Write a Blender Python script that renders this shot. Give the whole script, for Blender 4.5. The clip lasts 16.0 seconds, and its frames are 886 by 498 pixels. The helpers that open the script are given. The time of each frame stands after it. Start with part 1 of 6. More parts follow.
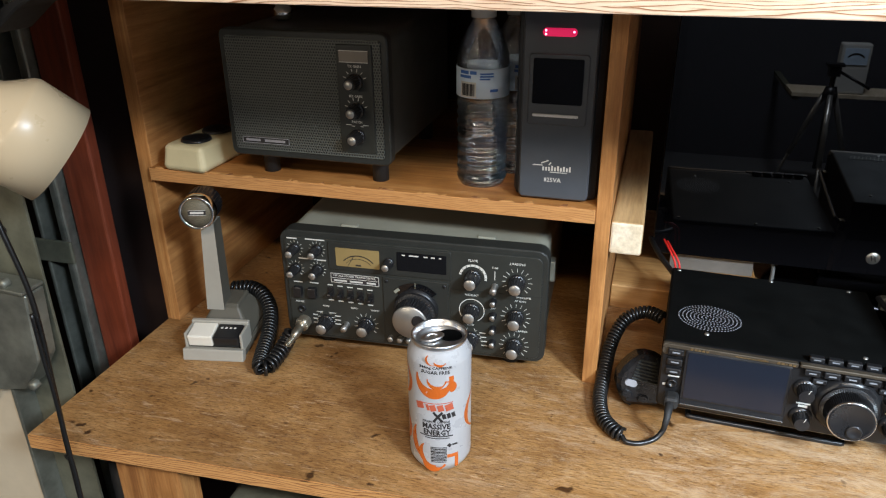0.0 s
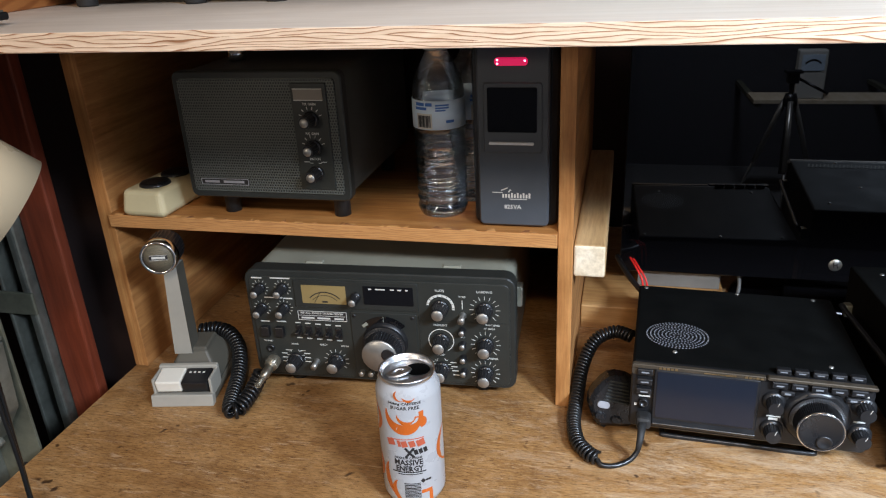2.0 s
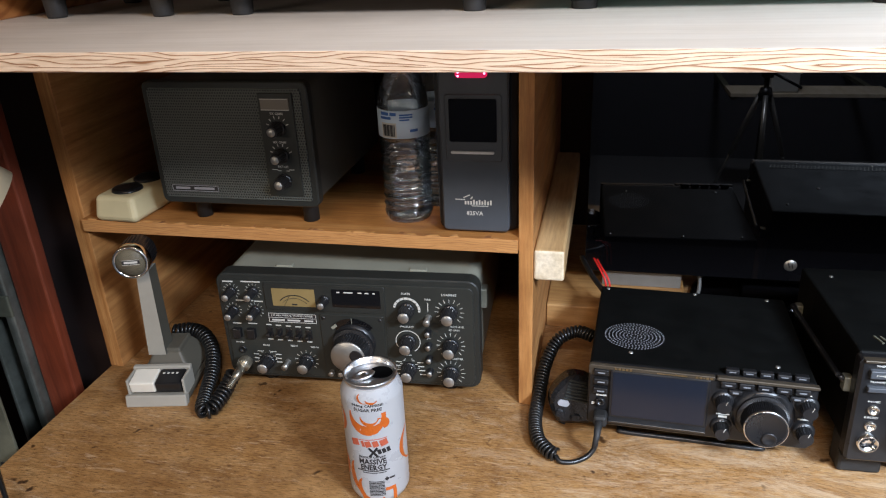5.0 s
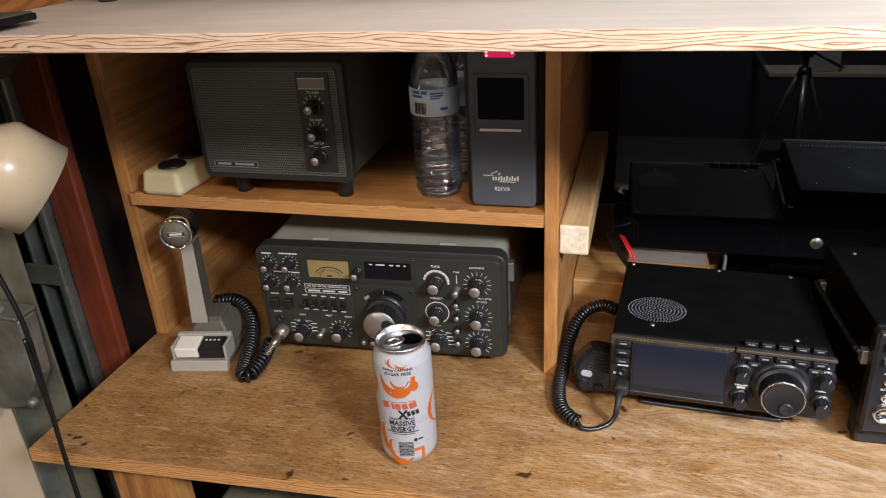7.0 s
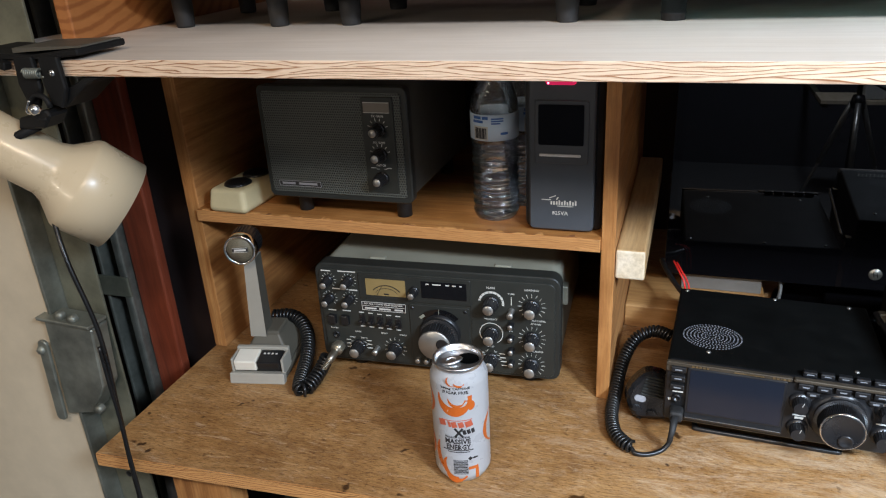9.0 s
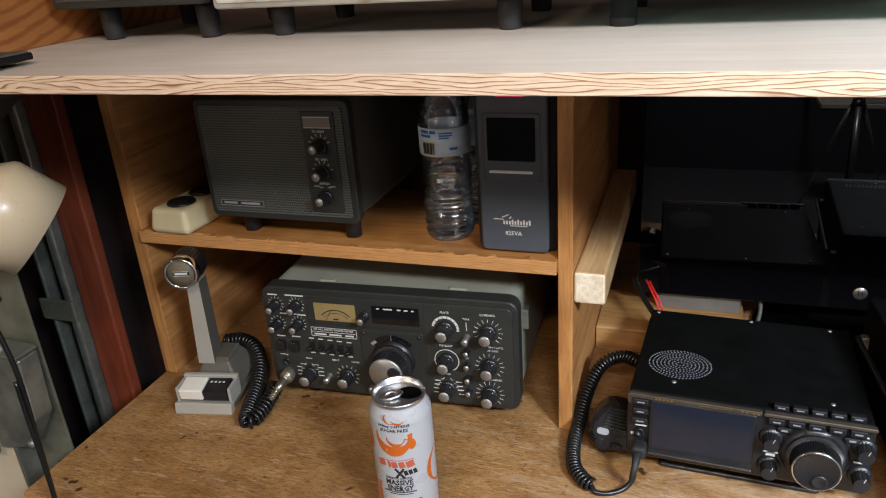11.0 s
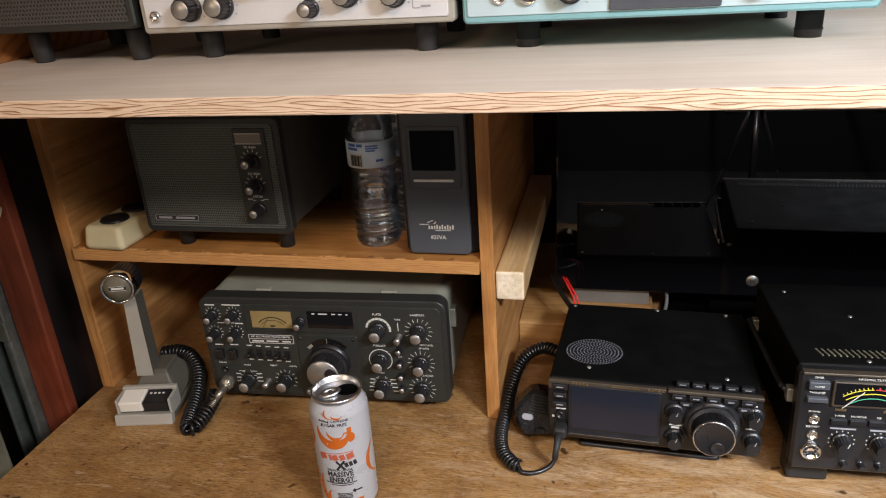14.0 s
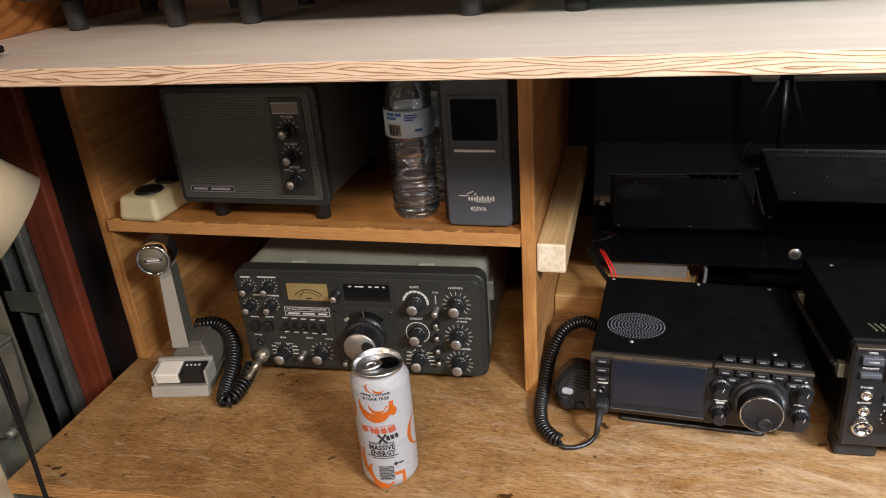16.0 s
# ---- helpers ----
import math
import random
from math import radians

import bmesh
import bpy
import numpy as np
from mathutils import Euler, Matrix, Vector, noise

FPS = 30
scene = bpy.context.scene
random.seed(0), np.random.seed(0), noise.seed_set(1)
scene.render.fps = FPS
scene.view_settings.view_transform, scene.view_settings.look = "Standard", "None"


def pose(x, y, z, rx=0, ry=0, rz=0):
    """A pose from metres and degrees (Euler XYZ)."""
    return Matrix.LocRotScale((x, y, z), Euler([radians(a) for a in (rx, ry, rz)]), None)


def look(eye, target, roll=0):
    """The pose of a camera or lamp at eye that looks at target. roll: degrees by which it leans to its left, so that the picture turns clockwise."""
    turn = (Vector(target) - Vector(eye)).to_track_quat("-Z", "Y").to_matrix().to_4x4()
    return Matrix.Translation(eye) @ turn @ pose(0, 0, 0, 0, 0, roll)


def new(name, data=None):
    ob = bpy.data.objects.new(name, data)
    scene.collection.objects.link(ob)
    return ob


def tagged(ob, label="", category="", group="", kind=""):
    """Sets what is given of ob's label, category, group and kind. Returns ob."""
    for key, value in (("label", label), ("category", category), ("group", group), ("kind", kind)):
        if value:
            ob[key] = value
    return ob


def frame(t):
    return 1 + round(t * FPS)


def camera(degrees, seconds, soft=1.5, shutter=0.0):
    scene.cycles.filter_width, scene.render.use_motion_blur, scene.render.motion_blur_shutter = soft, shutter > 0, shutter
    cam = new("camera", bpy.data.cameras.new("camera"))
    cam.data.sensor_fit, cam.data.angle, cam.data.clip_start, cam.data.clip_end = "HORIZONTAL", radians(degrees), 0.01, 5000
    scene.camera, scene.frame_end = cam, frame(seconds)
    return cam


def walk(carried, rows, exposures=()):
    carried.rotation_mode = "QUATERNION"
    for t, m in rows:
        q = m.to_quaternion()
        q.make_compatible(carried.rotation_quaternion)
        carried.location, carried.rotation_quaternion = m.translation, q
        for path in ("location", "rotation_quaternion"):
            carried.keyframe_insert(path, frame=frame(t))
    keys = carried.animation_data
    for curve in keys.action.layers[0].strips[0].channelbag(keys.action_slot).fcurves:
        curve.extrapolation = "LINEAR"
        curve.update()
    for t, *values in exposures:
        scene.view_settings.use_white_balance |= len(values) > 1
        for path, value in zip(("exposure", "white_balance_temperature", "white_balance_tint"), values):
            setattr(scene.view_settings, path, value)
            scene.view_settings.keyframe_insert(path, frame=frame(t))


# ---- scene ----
cam = camera(61.9, 16.0, soft=1.15)
PATH = [
    (0, (0.049, -0.797, 1.302), (-0.455, 0.944, 0.455), -0.5),
    (0.5, (0.058, -0.789, 1.307), (-0.425, 0.962, 0.469), -1.4),
    (1, (0.065, -0.778, 1.309), (-0.406, 0.984, 0.488), -2.3),
    (1.5, (0.07, -0.784, 1.312), (-0.392, 0.986, 0.504), -2.8),
    (2, (0.065, -0.786, 1.312), (-0.39, 0.991, 0.515), -2.9),
    (2.5, (0.066, -0.787, 1.318), (-0.365, 0.992, 0.513), -2.7),
    (3, (0.071, -0.782, 1.311), (-0.347, 0.994, 0.491), -2.6),
    (3.5, (0.075, -0.786, 1.31), (-0.347, 0.989, 0.491), -2.8),
    (4, (0.074, -0.792, 1.316), (-0.342, 0.987, 0.502), -2.5),
    (6.3, (0.127, -0.816, 1.36), (-0.307, 0.943, 0.514), -3.3),
    (6.5, (0.117, -0.826, 1.349), (-0.343, 0.927, 0.503), -3.4),
    (7, (0.11, -0.831, 1.346), (-0.393, 0.9, 0.478), -3.4),
    (7.5, (0.115, -0.837, 1.351), (-0.441, 0.883, 0.494), -3.7),
    (8, (0.103, -0.847, 1.354), (-0.489, 0.878, 0.534), -3.4),
    (8.2, (0.095, -0.855, 1.356), (-0.506, 0.871, 0.545), -3.2),
    (10.3, (0.091, -0.826, 1.351), (-0.517, 0.898, 0.538), -3.4),
    (10.5, (0.105, -0.805, 1.348), (-0.501, 0.919, 0.537), -3.4),
    (11, (0.142, -0.77, 1.345), (-0.488, 0.954, 0.551), -4.1),
    (11.5, (0.146, -0.773, 1.37), (-0.504, 0.953, 0.595), -4.8),
    (12, (0.121, -0.839, 1.381), (-0.483, 0.904, 0.607), -4.8),
    (12.5, (0.101, -0.888, 1.366), (-0.438, 0.876, 0.593), -4.1),
    (13, (0.128, -0.868, 1.373), (-0.366, 0.911, 0.603), -3.7),
    (13.5, (0.152, -0.845, 1.375), (-0.311, 0.941, 0.603), -3.6),
    (14, (0.161, -0.826, 1.365), (-0.287, 0.958, 0.579), -3.9),
    (14.5, (0.15, -0.817, 1.365), (-0.304, 0.953, 0.552), -4.3),
    (15, (0.139, -0.817, 1.365), (-0.341, 0.939, 0.536), -4.7),
    (15.5, (0.132, -0.818, 1.364), (-0.363, 0.928, 0.523), -4.7),
    (16, (0.128, -0.819, 1.359), (-0.358, 0.925, 0.51), -4.4),
]
walk(cam, [(t, look(eye, target, roll)) for t, eye, target, roll in PATH],
     exposures=[(0.0, 0.26, 5900, 11), (1.0, 0.30, 5500, 11), (3.0, 0.08, 5950, 16), (4.0, 0.18, 5500, 12), (6.5, 0.0, 6350, 21), (7.0, 0.10, 6350, 20), (7.5, 0.12, 5950, 15), (8.0, 0.11, 5550, 11), (10.5, 0.0, 6050, 15), (11.5, -0.10, 6200, 17), (12.0, -0.22, 6400, 19), (12.5, -0.06, 6600, 20), (13.5, -0.18, 6400, 20), (14.0, -0.18, 6600, 20), (15.0, -0.02, 6650, 19), (16.0, 0.0, 6650, 19)])


# ---- world, lamps, exposure ----
world = bpy.data.worlds.new("room_dark")
scene.world = world
world.use_nodes = True
world.node_tree.nodes["Background"].inputs[0].default_value = (1.0, 0.93, 0.84, 1)
world.node_tree.nodes["Background"].inputs[1].default_value = 0.065


def area_lamp(name, eye, target, sx, sy, watts, colour, spread=180):
    data = bpy.data.lights.new(name, "AREA")
    data.shape, data.size, data.size_y, data.energy, data.color = "RECTANGLE", sx, sy, watts, colour
    ob = new(name, data)
    ob.matrix_world = look(eye, target)
    data.spread = radians(spread)
    return ob


area_lamp("workshop_lamp", (1.12, -1.18, 1.93), (0.55, -0.08, 0.75), 0.40, 0.22, 15.5, (0.83, 0.94, 1.0), 90)
area_lamp("tube_lamp", (0.12, -1.42, 2.05), (-0.02, 0.0, 0.9), 0.5, 0.10, 8.2, (1.0, 0.69, 0.37))
area_lamp("shelf_lamp", (0.25, -0.62, 2.3), (0.1, -0.1, 1.25), 0.9, 0.12, 1.15, (1.0, 0.94, 0.90))
# Added unseen lamp that brightens the tripod and meter mirrored in the screen.
area_lamp("reflection_fill", (0.6, -1.75, 2.45), (1.05, -2.7, 0.6), 0.3, 0.3, 62, (0.92, 0.96, 1.0))
# Added warm fill with no fixture behind it; brightens the upper cubby.
area_lamp("cubby_fill", (-1.25, -2.70, 1.72), (-0.05, 0.1, 1.0), 1.2, 0.12, 11.0, (1.0, 0.82, 0.58))


# ---- materials ----
def shader(name):
    m = bpy.data.materials.new(name)
    m.use_nodes = True
    t = m.node_tree
    return m, t, t.nodes["Principled BSDF"]


def node(t, kind, **values):
    n = t.nodes.new(kind)
    for key, value in values.items():
        n.inputs[key.replace("_", " ")].default_value = value
    return n


def ramp(t, source, stops):
    n = t.nodes.new("ShaderNodeValToRGB")
    while len(n.color_ramp.elements) < len(stops):
        n.color_ramp.elements.new(0.5)
    for e, (p, c) in zip(n.color_ramp.elements, stops):
        e.position, e.color = p, (*c, 1)
    t.links.new(source, n.inputs[0])
    return n.outputs[0]


def coords(t, scale=(1, 1, 1)):
    c = t.nodes.new("ShaderNodeTexCoord")
    m = t.nodes.new("ShaderNodeMapping")
    m.inputs["Scale"].default_value = scale
    t.links.new(c.outputs["Object"], m.inputs[0])
    return m.outputs[0]


def mixed(t, kind, fac, a, b):
    n = t.nodes.new("ShaderNodeMix")
    n.data_type, n.blend_type = "RGBA", kind
    for value, socket in ((fac, n.inputs[0]), (a, n.inputs[6]), (b, n.inputs[7])):
        if isinstance(value, bpy.types.NodeSocket):
            t.links.new(value, socket)
        elif isinstance(value, tuple):
            socket.default_value = (*value, 1)
        else:
            socket.default_value = value
    return n.outputs[2]


def bumped(t, b, height, strength, distance):
    n = t.nodes.new("ShaderNodeBump")
    n.inputs["Strength"].default_value, n.inputs["Distance"].default_value = strength, distance
    t.links.new(height, n.inputs["Height"])
    t.links.new(n.outputs[0], b.inputs["Normal"])


def paint(name, colour, rough=0.5, metal=0.0, grain=0.12, fine=900.0, bump=0.15, spec=0.5, coat=0.0):
    """Painted or moulded surface: fine grain, broad smudges, uneven gloss."""
    m, t, b = shader(name)
    v = coords(t)
    small = node(t, "ShaderNodeTexNoise", Scale=fine, Detail=3.0)
    broad = node(t, "ShaderNodeTexNoise", Scale=22.0, Detail=5.0, Roughness=0.65)
    for n in (small, broad):
        t.links.new(v, n.inputs["Vector"])
    lo, hi = tuple(c * (1 - grain) for c in colour), tuple(min(1, c * (1 + grain)) for c in colour)
    base = ramp(t, broad.outputs[0], ((0.3, lo), (0.7, hi)))
    t.links.new(base, b.inputs["Base Color"])
    r = ramp(t, broad.outputs[0], ((0.25, (max(0, rough - 0.08),) * 3), (0.75, (min(1, rough + 0.1),) * 3)))
    t.links.new(r, b.inputs["Roughness"])
    b.inputs["Metallic"].default_value = metal
    b.inputs["Specular IOR Level"].default_value = spec
    b.inputs["Coat Weight"].default_value = coat
    if bump:
        bumped(t, b, small.outputs[0], bump, 0.0004)
    return m


def wood(name, dark, mid, light, along="x", rough=0.5, size=1.0, stains=0.5, fibres=0.6):
    """Boards with stretched grain along one axis, broad figure, stains and scratches."""
    m, t, b = shader(name)
    stretch = {"x": (1.2, 16, 16), "y": (16, 1.2, 16), "z": (16, 16, 1.2)}[along]
    v = coords(t, tuple(a * size for a in stretch))
    plain = coords(t)
    fig = node(t, "ShaderNodeTexNoise", Scale=1.6, Detail=4.0, Roughness=0.6, Distortion=1.6)
    fibre = node(t, "ShaderNodeTexNoise", Scale=14.0, Detail=6.0, Roughness=0.7)
    blot = node(t, "ShaderNodeTexNoise", Scale=7.0, Detail=6.0, Roughness=0.7)
    t.links.new(v, fig.inputs["Vector"])
    t.links.new(v, fibre.inputs["Vector"])
    t.links.new(plain, blot.inputs["Vector"])
    c = ramp(t, fig.outputs[0], ((0.32, dark), (0.5, mid), (0.68, light)))
    f = ramp(t, fibre.outputs[0], ((0.35, (0.62, 0.58, 0.52)), (0.6, (1, 1, 1))))
    c = mixed(t, "MULTIPLY", fibres, c, f)
    s = ramp(t, blot.outputs[0], ((0.30, (0.45, 0.38, 0.32)), (0.55, (1, 1, 1))))
    c = mixed(t, "MULTIPLY", stains, c, s)
    t.links.new(c, b.inputs["Base Color"])
    r = ramp(t, blot.outputs[0], ((0.3, (rough - 0.12,) * 3), (0.7, (min(1, rough + 0.18),) * 3)))
    t.links.new(r, b.inputs["Roughness"])
    bumped(t, b, fibre.outputs[0], 0.25, 0.0012)
    return m


def math_node(t, kind, a, b2=0.0):
    n = t.nodes.new("ShaderNodeMath")
    n.operation = kind
    for value, socket in ((a, n.inputs[0]), (b2, n.inputs[1])):
        if isinstance(value, bpy.types.NodeSocket):
            t.links.new(value, socket)
        else:
            socket.default_value = value
    return n.outputs[0]


def ply_edge(name, pale, line):
    """The sawn edge of fir plywood: long dark growth lines that slant across each ply."""
    m, t, b = shader(name)
    sep = t.nodes.new("ShaderNodeSeparateXYZ")
    t.links.new(coords(t), sep.inputs[0])
    ply = math_node(t, "FLOOR", math_node(t, "DIVIDE", sep.outputs[2], 0.0056))
    where = t.nodes.new("ShaderNodeCombineXYZ")
    t.links.new(math_node(t, "MULTIPLY", sep.outputs[0], 5.5), where.inputs[0])
    t.links.new(math_node(t, "MULTIPLY", ply, 7.31), where.inputs[1])
    t.links.new(math_node(t, "MULTIPLY", sep.outputs[2], 25.0), where.inputs[2])
    w = node(t, "ShaderNodeTexNoise", Scale=1.0, Detail=3.0, Roughness=0.5)
    t.links.new(where.outputs[0], w.inputs["Vector"])
    fine = node(t, "ShaderNodeTexNoise", Scale=60.0, Detail=4.0)
    t.links.new(coords(t, (1, 1, 6)), fine.inputs["Vector"])
    level = math_node(t, "ADD", math_node(t, "MULTIPLY", sep.outputs[2], 300.0), math_node(t, "MULTIPLY", w.outputs[0], 11.0))
    wave = math_node(t, "FRACT", level)
    mid = tuple(0.5 * (p + q) for p, q in zip(pale, line))
    c = ramp(t, wave, ((0.0, pale), (0.60, pale), (0.80, mid), (0.86, line), (0.97, line), (1.0, pale)))
    f = ramp(t, fine.outputs[0], ((0.3, (0.72, 0.62, 0.52)), (0.65, (1, 1, 1))))
    c = mixed(t, "MULTIPLY", 0.5, c, f)
    t.links.new(c, b.inputs["Base Color"])
    b.inputs["Roughness"].default_value = 0.75
    bumped(t, b, fine.outputs[0], 0.5, 0.001)
    return m


def perforated(name, colour, hole, pitch):
    """Perforated steel sheet: staggered round holes."""
    m, t, b = shader(name)
    v = coords(t, (1 / pitch, 1, 1 / pitch))
    sep = t.nodes.new("ShaderNodeSeparateXYZ")
    t.links.new(v, sep.inputs[0])

    def op(kind, a, b2):
        n = t.nodes.new("ShaderNodeMath")
        n.operation = kind
        for value, socket in ((a, n.inputs[0]), (b2, n.inputs[1])):
            if isinstance(value, bpy.types.NodeSocket):
                t.links.new(value, socket)
            else:
                socket.default_value = value
        return n.outputs[0]
    row = op("FLOOR", sep.outputs[2], 0.0)
    x = op("ADD", sep.outputs[0], op("MULTIPLY", row, 0.5))
    dx = op("SUBTRACT", op("FRACT", x, 0.0), 0.5)
    dz = op("SUBTRACT", op("FRACT", sep.outputs[2], 0.0), 0.5)
    d = op("SQRT", op("ADD", op("MULTIPLY", dx, dx), op("MULTIPLY", dz, dz)), 0.0)
    c = ramp(t, d, ((0.26, hole), (0.36, colour)))
    t.links.new(c, b.inputs["Base Color"])
    b.inputs["Roughness"].default_value = 0.5
    bumped(t, b, ramp(t, d, ((0.26, (0, 0, 0)), (0.38, (1, 1, 1)))), 0.8, 0.0006)
    return m


def glassy(name, colour, rough, ior=1.45):
    m, t, b = shader(name)
    b.inputs["Base Color"].default_value = (*colour, 1)
    b.inputs["Transmission Weight"].default_value = 1.0
    b.inputs["Roughness"].default_value = rough
    b.inputs["IOR"].default_value = ior
    return m


def gloss(name, colour, rough=0.04, spec=0.5):
    m, t, b = shader(name)
    b.inputs["Base Color"].default_value = (*colour, 1)
    smear = node(t, "ShaderNodeTexNoise", Scale=9.0, Detail=5.0, Roughness=0.7)
    t.links.new(coords(t), smear.inputs["Vector"])
    r = ramp(t, smear.outputs[0], ((0.35, (rough,) * 3), (0.8, (rough * 2.2,) * 3)))
    t.links.new(r, b.inputs["Roughness"])
    b.inputs["Specular IOR Level"].default_value = spec
    return m


def glow(name, colour, strength):
    m, t, b = shader(name)
    b.inputs["Base Color"].default_value = (*colour, 1)
    b.inputs["Emission Color"].default_value = (*colour, 1)
    b.inputs["Emission Strength"].default_value = strength
    return m


def worn_ply(name):
    """Rotary-cut plywood desk: broad flame figure, varnish worn to pale scratches, dark spots."""
    m, t, b = shader(name)
    v = coords(t, (2.2, 7.5, 7.5))
    plain = coords(t)
    fig = node(t, "ShaderNodeTexNoise", Scale=1.7, Detail=5.0, Roughness=0.62, Distortion=2.4)
    rings = t.nodes.new("ShaderNodeMath")
    rings.operation = "PINGPONG"
    rings.inputs[1].default_value = 0.06
    fibre = node(t, "ShaderNodeTexNoise", Scale=75.0, Detail=9.0, Roughness=0.85)
    blot = node(t, "ShaderNodeTexNoise", Scale=9.0, Detail=8.0, Roughness=0.72)
    wear = node(t, "ShaderNodeTexNoise", Scale=9.0, Detail=14.0, Roughness=0.92, Distortion=0.9)
    spots = node(t, "ShaderNodeTexNoise", Scale=34.0, Detail=2.0)
    t.links.new(v, fig.inputs["Vector"])
    t.links.new(coords(t, (1.0, 5.0, 5.0)), fibre.inputs["Vector"])
    t.links.new(plain, blot.inputs["Vector"])
    t.links.new(coords(t, (0.7, 2.2, 1.0)), wear.inputs["Vector"])
    t.links.new(plain, spots.inputs["Vector"])
    t.links.new(fig.outputs[0], rings.inputs[0])
    c = ramp(t, fig.outputs[0], ((0.28, (0.30, 0.148, 0.045)), (0.5, (0.39, 0.210, 0.072)), (0.70, (0.47, 0.275, 0.108))))
    c = mixed(t, "MULTIPLY", 0.16, c, ramp(t, rings.outputs[0], ((0.0, (0.55, 0.48, 0.40)), (0.03, (1, 1, 1)))))
    c = mixed(t, "MULTIPLY", 0.5, c, ramp(t, fibre.outputs[0], ((0.40, (0.36, 0.30, 0.25)), (0.55, (1, 1, 1)))))
    c = mixed(t, "MULTIPLY", 0.65, c, ramp(t, blot.outputs[0], ((0.33, (0.42, 0.34, 0.27)), (0.56, (1, 1, 1)))))
    pores = node(t, "ShaderNodeTexNoise", Scale=260.0, Detail=5.0, Roughness=0.7)
    t.links.new(coords(t, (0.35, 2.2, 2.2)), pores.inputs["Vector"])
    c = mixed(t, "MULTIPLY", 0.75, c, ramp(t, pores.outputs[0], ((0.39, (0.36, 0.29, 0.23)), (0.47, (1, 1, 1)))))
    sep = t.nodes.new("ShaderNodeSeparateXYZ")
    t.links.new(plain, sep.inputs[0])
    bare = math_node(t, "MULTIPLY", math_node(t, "ADD", sep.outputs[0], 0.02), 0.22)
    bare = math_node(t, "MINIMUM", math_node(t, "MAXIMUM", bare, -0.035), 0.048)
    scuffs = node(t, "ShaderNodeTexNoise", Scale=95.0, Detail=7.0, Roughness=0.75, Distortion=0.6)
    t.links.new(coords(t, (0.3, 1.7, 1.0)), scuffs.inputs["Vector"])
    c = mixed(t, "MIX", mixed(t, "MULTIPLY", 1.0, ramp(t, scuffs.outputs[0], ((0.57, (0, 0, 0)), (0.66, (1, 1, 1)))), (0.5, 0.5, 0.5)), c, (0.58, 0.42, 0.26))
    w = ramp(t, math_node(t, "ADD", wear.outputs[0], bare), ((0.51, (0, 0, 0)), (0.66, (1, 1, 1))))
    c = mixed(t, "MIX", mixed(t, "MULTIPLY", 1.0, w, (0.66, 0.66, 0.66)), c, (0.60, 0.46, 0.30))
    c = mixed(t, "MULTIPLY", 1.0, c, ramp(t, spots.outputs[0], ((0.26, (0.2, 0.16, 0.12)), (0.30, (1, 1, 1)))))
    t.links.new(c, b.inputs["Base Color"])
    r = ramp(t, wear.outputs[0], ((0.4, (0.36,) * 3), (0.65, (0.68,) * 3)))
    t.links.new(r, b.inputs["Roughness"])
    bumped(t, b, fibre.outputs[0], 0.25, 0.0010)
    return m


M_DESK = worn_ply("worn_desk_plywood")
M_SHELF = wood("stained_shelf_wood", (0.28, 0.105, 0.022), (0.42, 0.178, 0.042), (0.52, 0.245, 0.070), "x", 0.5, 1.4, 0.7)
M_PANEL = wood("upright_fir_board", (0.31, 0.125, 0.032), (0.46, 0.208, 0.058), (0.57, 0.290, 0.095), "z", 0.55, 1.6, 0.5)
M_PANELY = wood("divider_side_board", (0.31, 0.125, 0.034), (0.46, 0.210, 0.062), (0.56, 0.285, 0.095), "y", 0.55, 1.0, 0.5)
M_PALE = wood("pale_sanded_plywood", (0.67, 0.575, 0.475), (0.70, 0.61, 0.515), (0.725, 0.64, 0.55), "x", 0.6, 0.35, 0.12, 0.22)
M_EDGE = ply_edge("fir_plywood_edge", (0.78, 0.60, 0.43), (0.30, 0.14, 0.06))
M_EDGE_MID = ply_edge("soft_plywood_edge", (0.50, 0.245, 0.075), (0.36, 0.165, 0.05))
M_EDGE_DARK = ply_edge("aged_plywood_edge", (0.56, 0.285, 0.090), (0.24, 0.095, 0.028))
def ringed(name, dark, light, centre):
    """Flat-sawn pine with rings round a knot and dark flame lines."""
    m, t, b = shader(name)
    c = t.nodes.new("ShaderNodeTexCoord")
    mp = t.nodes.new("ShaderNodeMapping")
    mp.inputs["Location"].default_value = tuple(-a for a in centre)
    t.links.new(c.outputs["Object"], mp.inputs[0])
    st = t.nodes.new("ShaderNodeMapping")
    st.inputs["Scale"].default_value = (1.0, 0.55, 1.0)
    t.links.new(mp.outputs[0], st.inputs[0])
    w = t.nodes.new("ShaderNodeTexWave")
    w.wave_type, w.rings_direction = "RINGS", "SPHERICAL"
    for key, value in (("Scale", 24.0), ("Distortion", 3.0), ("Detail", 3.0), ("Detail Scale", 1.6)):
        w.inputs[key].default_value = value
    t.links.new(st.outputs[0], w.inputs["Vector"])
    n = node(t, "ShaderNodeTexNoise", Scale=30.0, Detail=6.0, Roughness=0.7)
    t.links.new(coords(t, (1, 0.3, 1)), n.inputs["Vector"])
    col = ramp(t, w.outputs[0], ((0.1, dark), (0.5, light)))
    col = mixed(t, "MULTIPLY", 0.5, col, ramp(t, n.outputs[0], ((0.3, (0.6, 0.5, 0.4)), (0.6, (1, 1, 1)))))
    t.links.new(col, b.inputs["Base Color"])
    b.inputs["Roughness"].default_value = 0.5
    bumped(t, b, n.outputs[0], 0.2, 0.001)
    return m


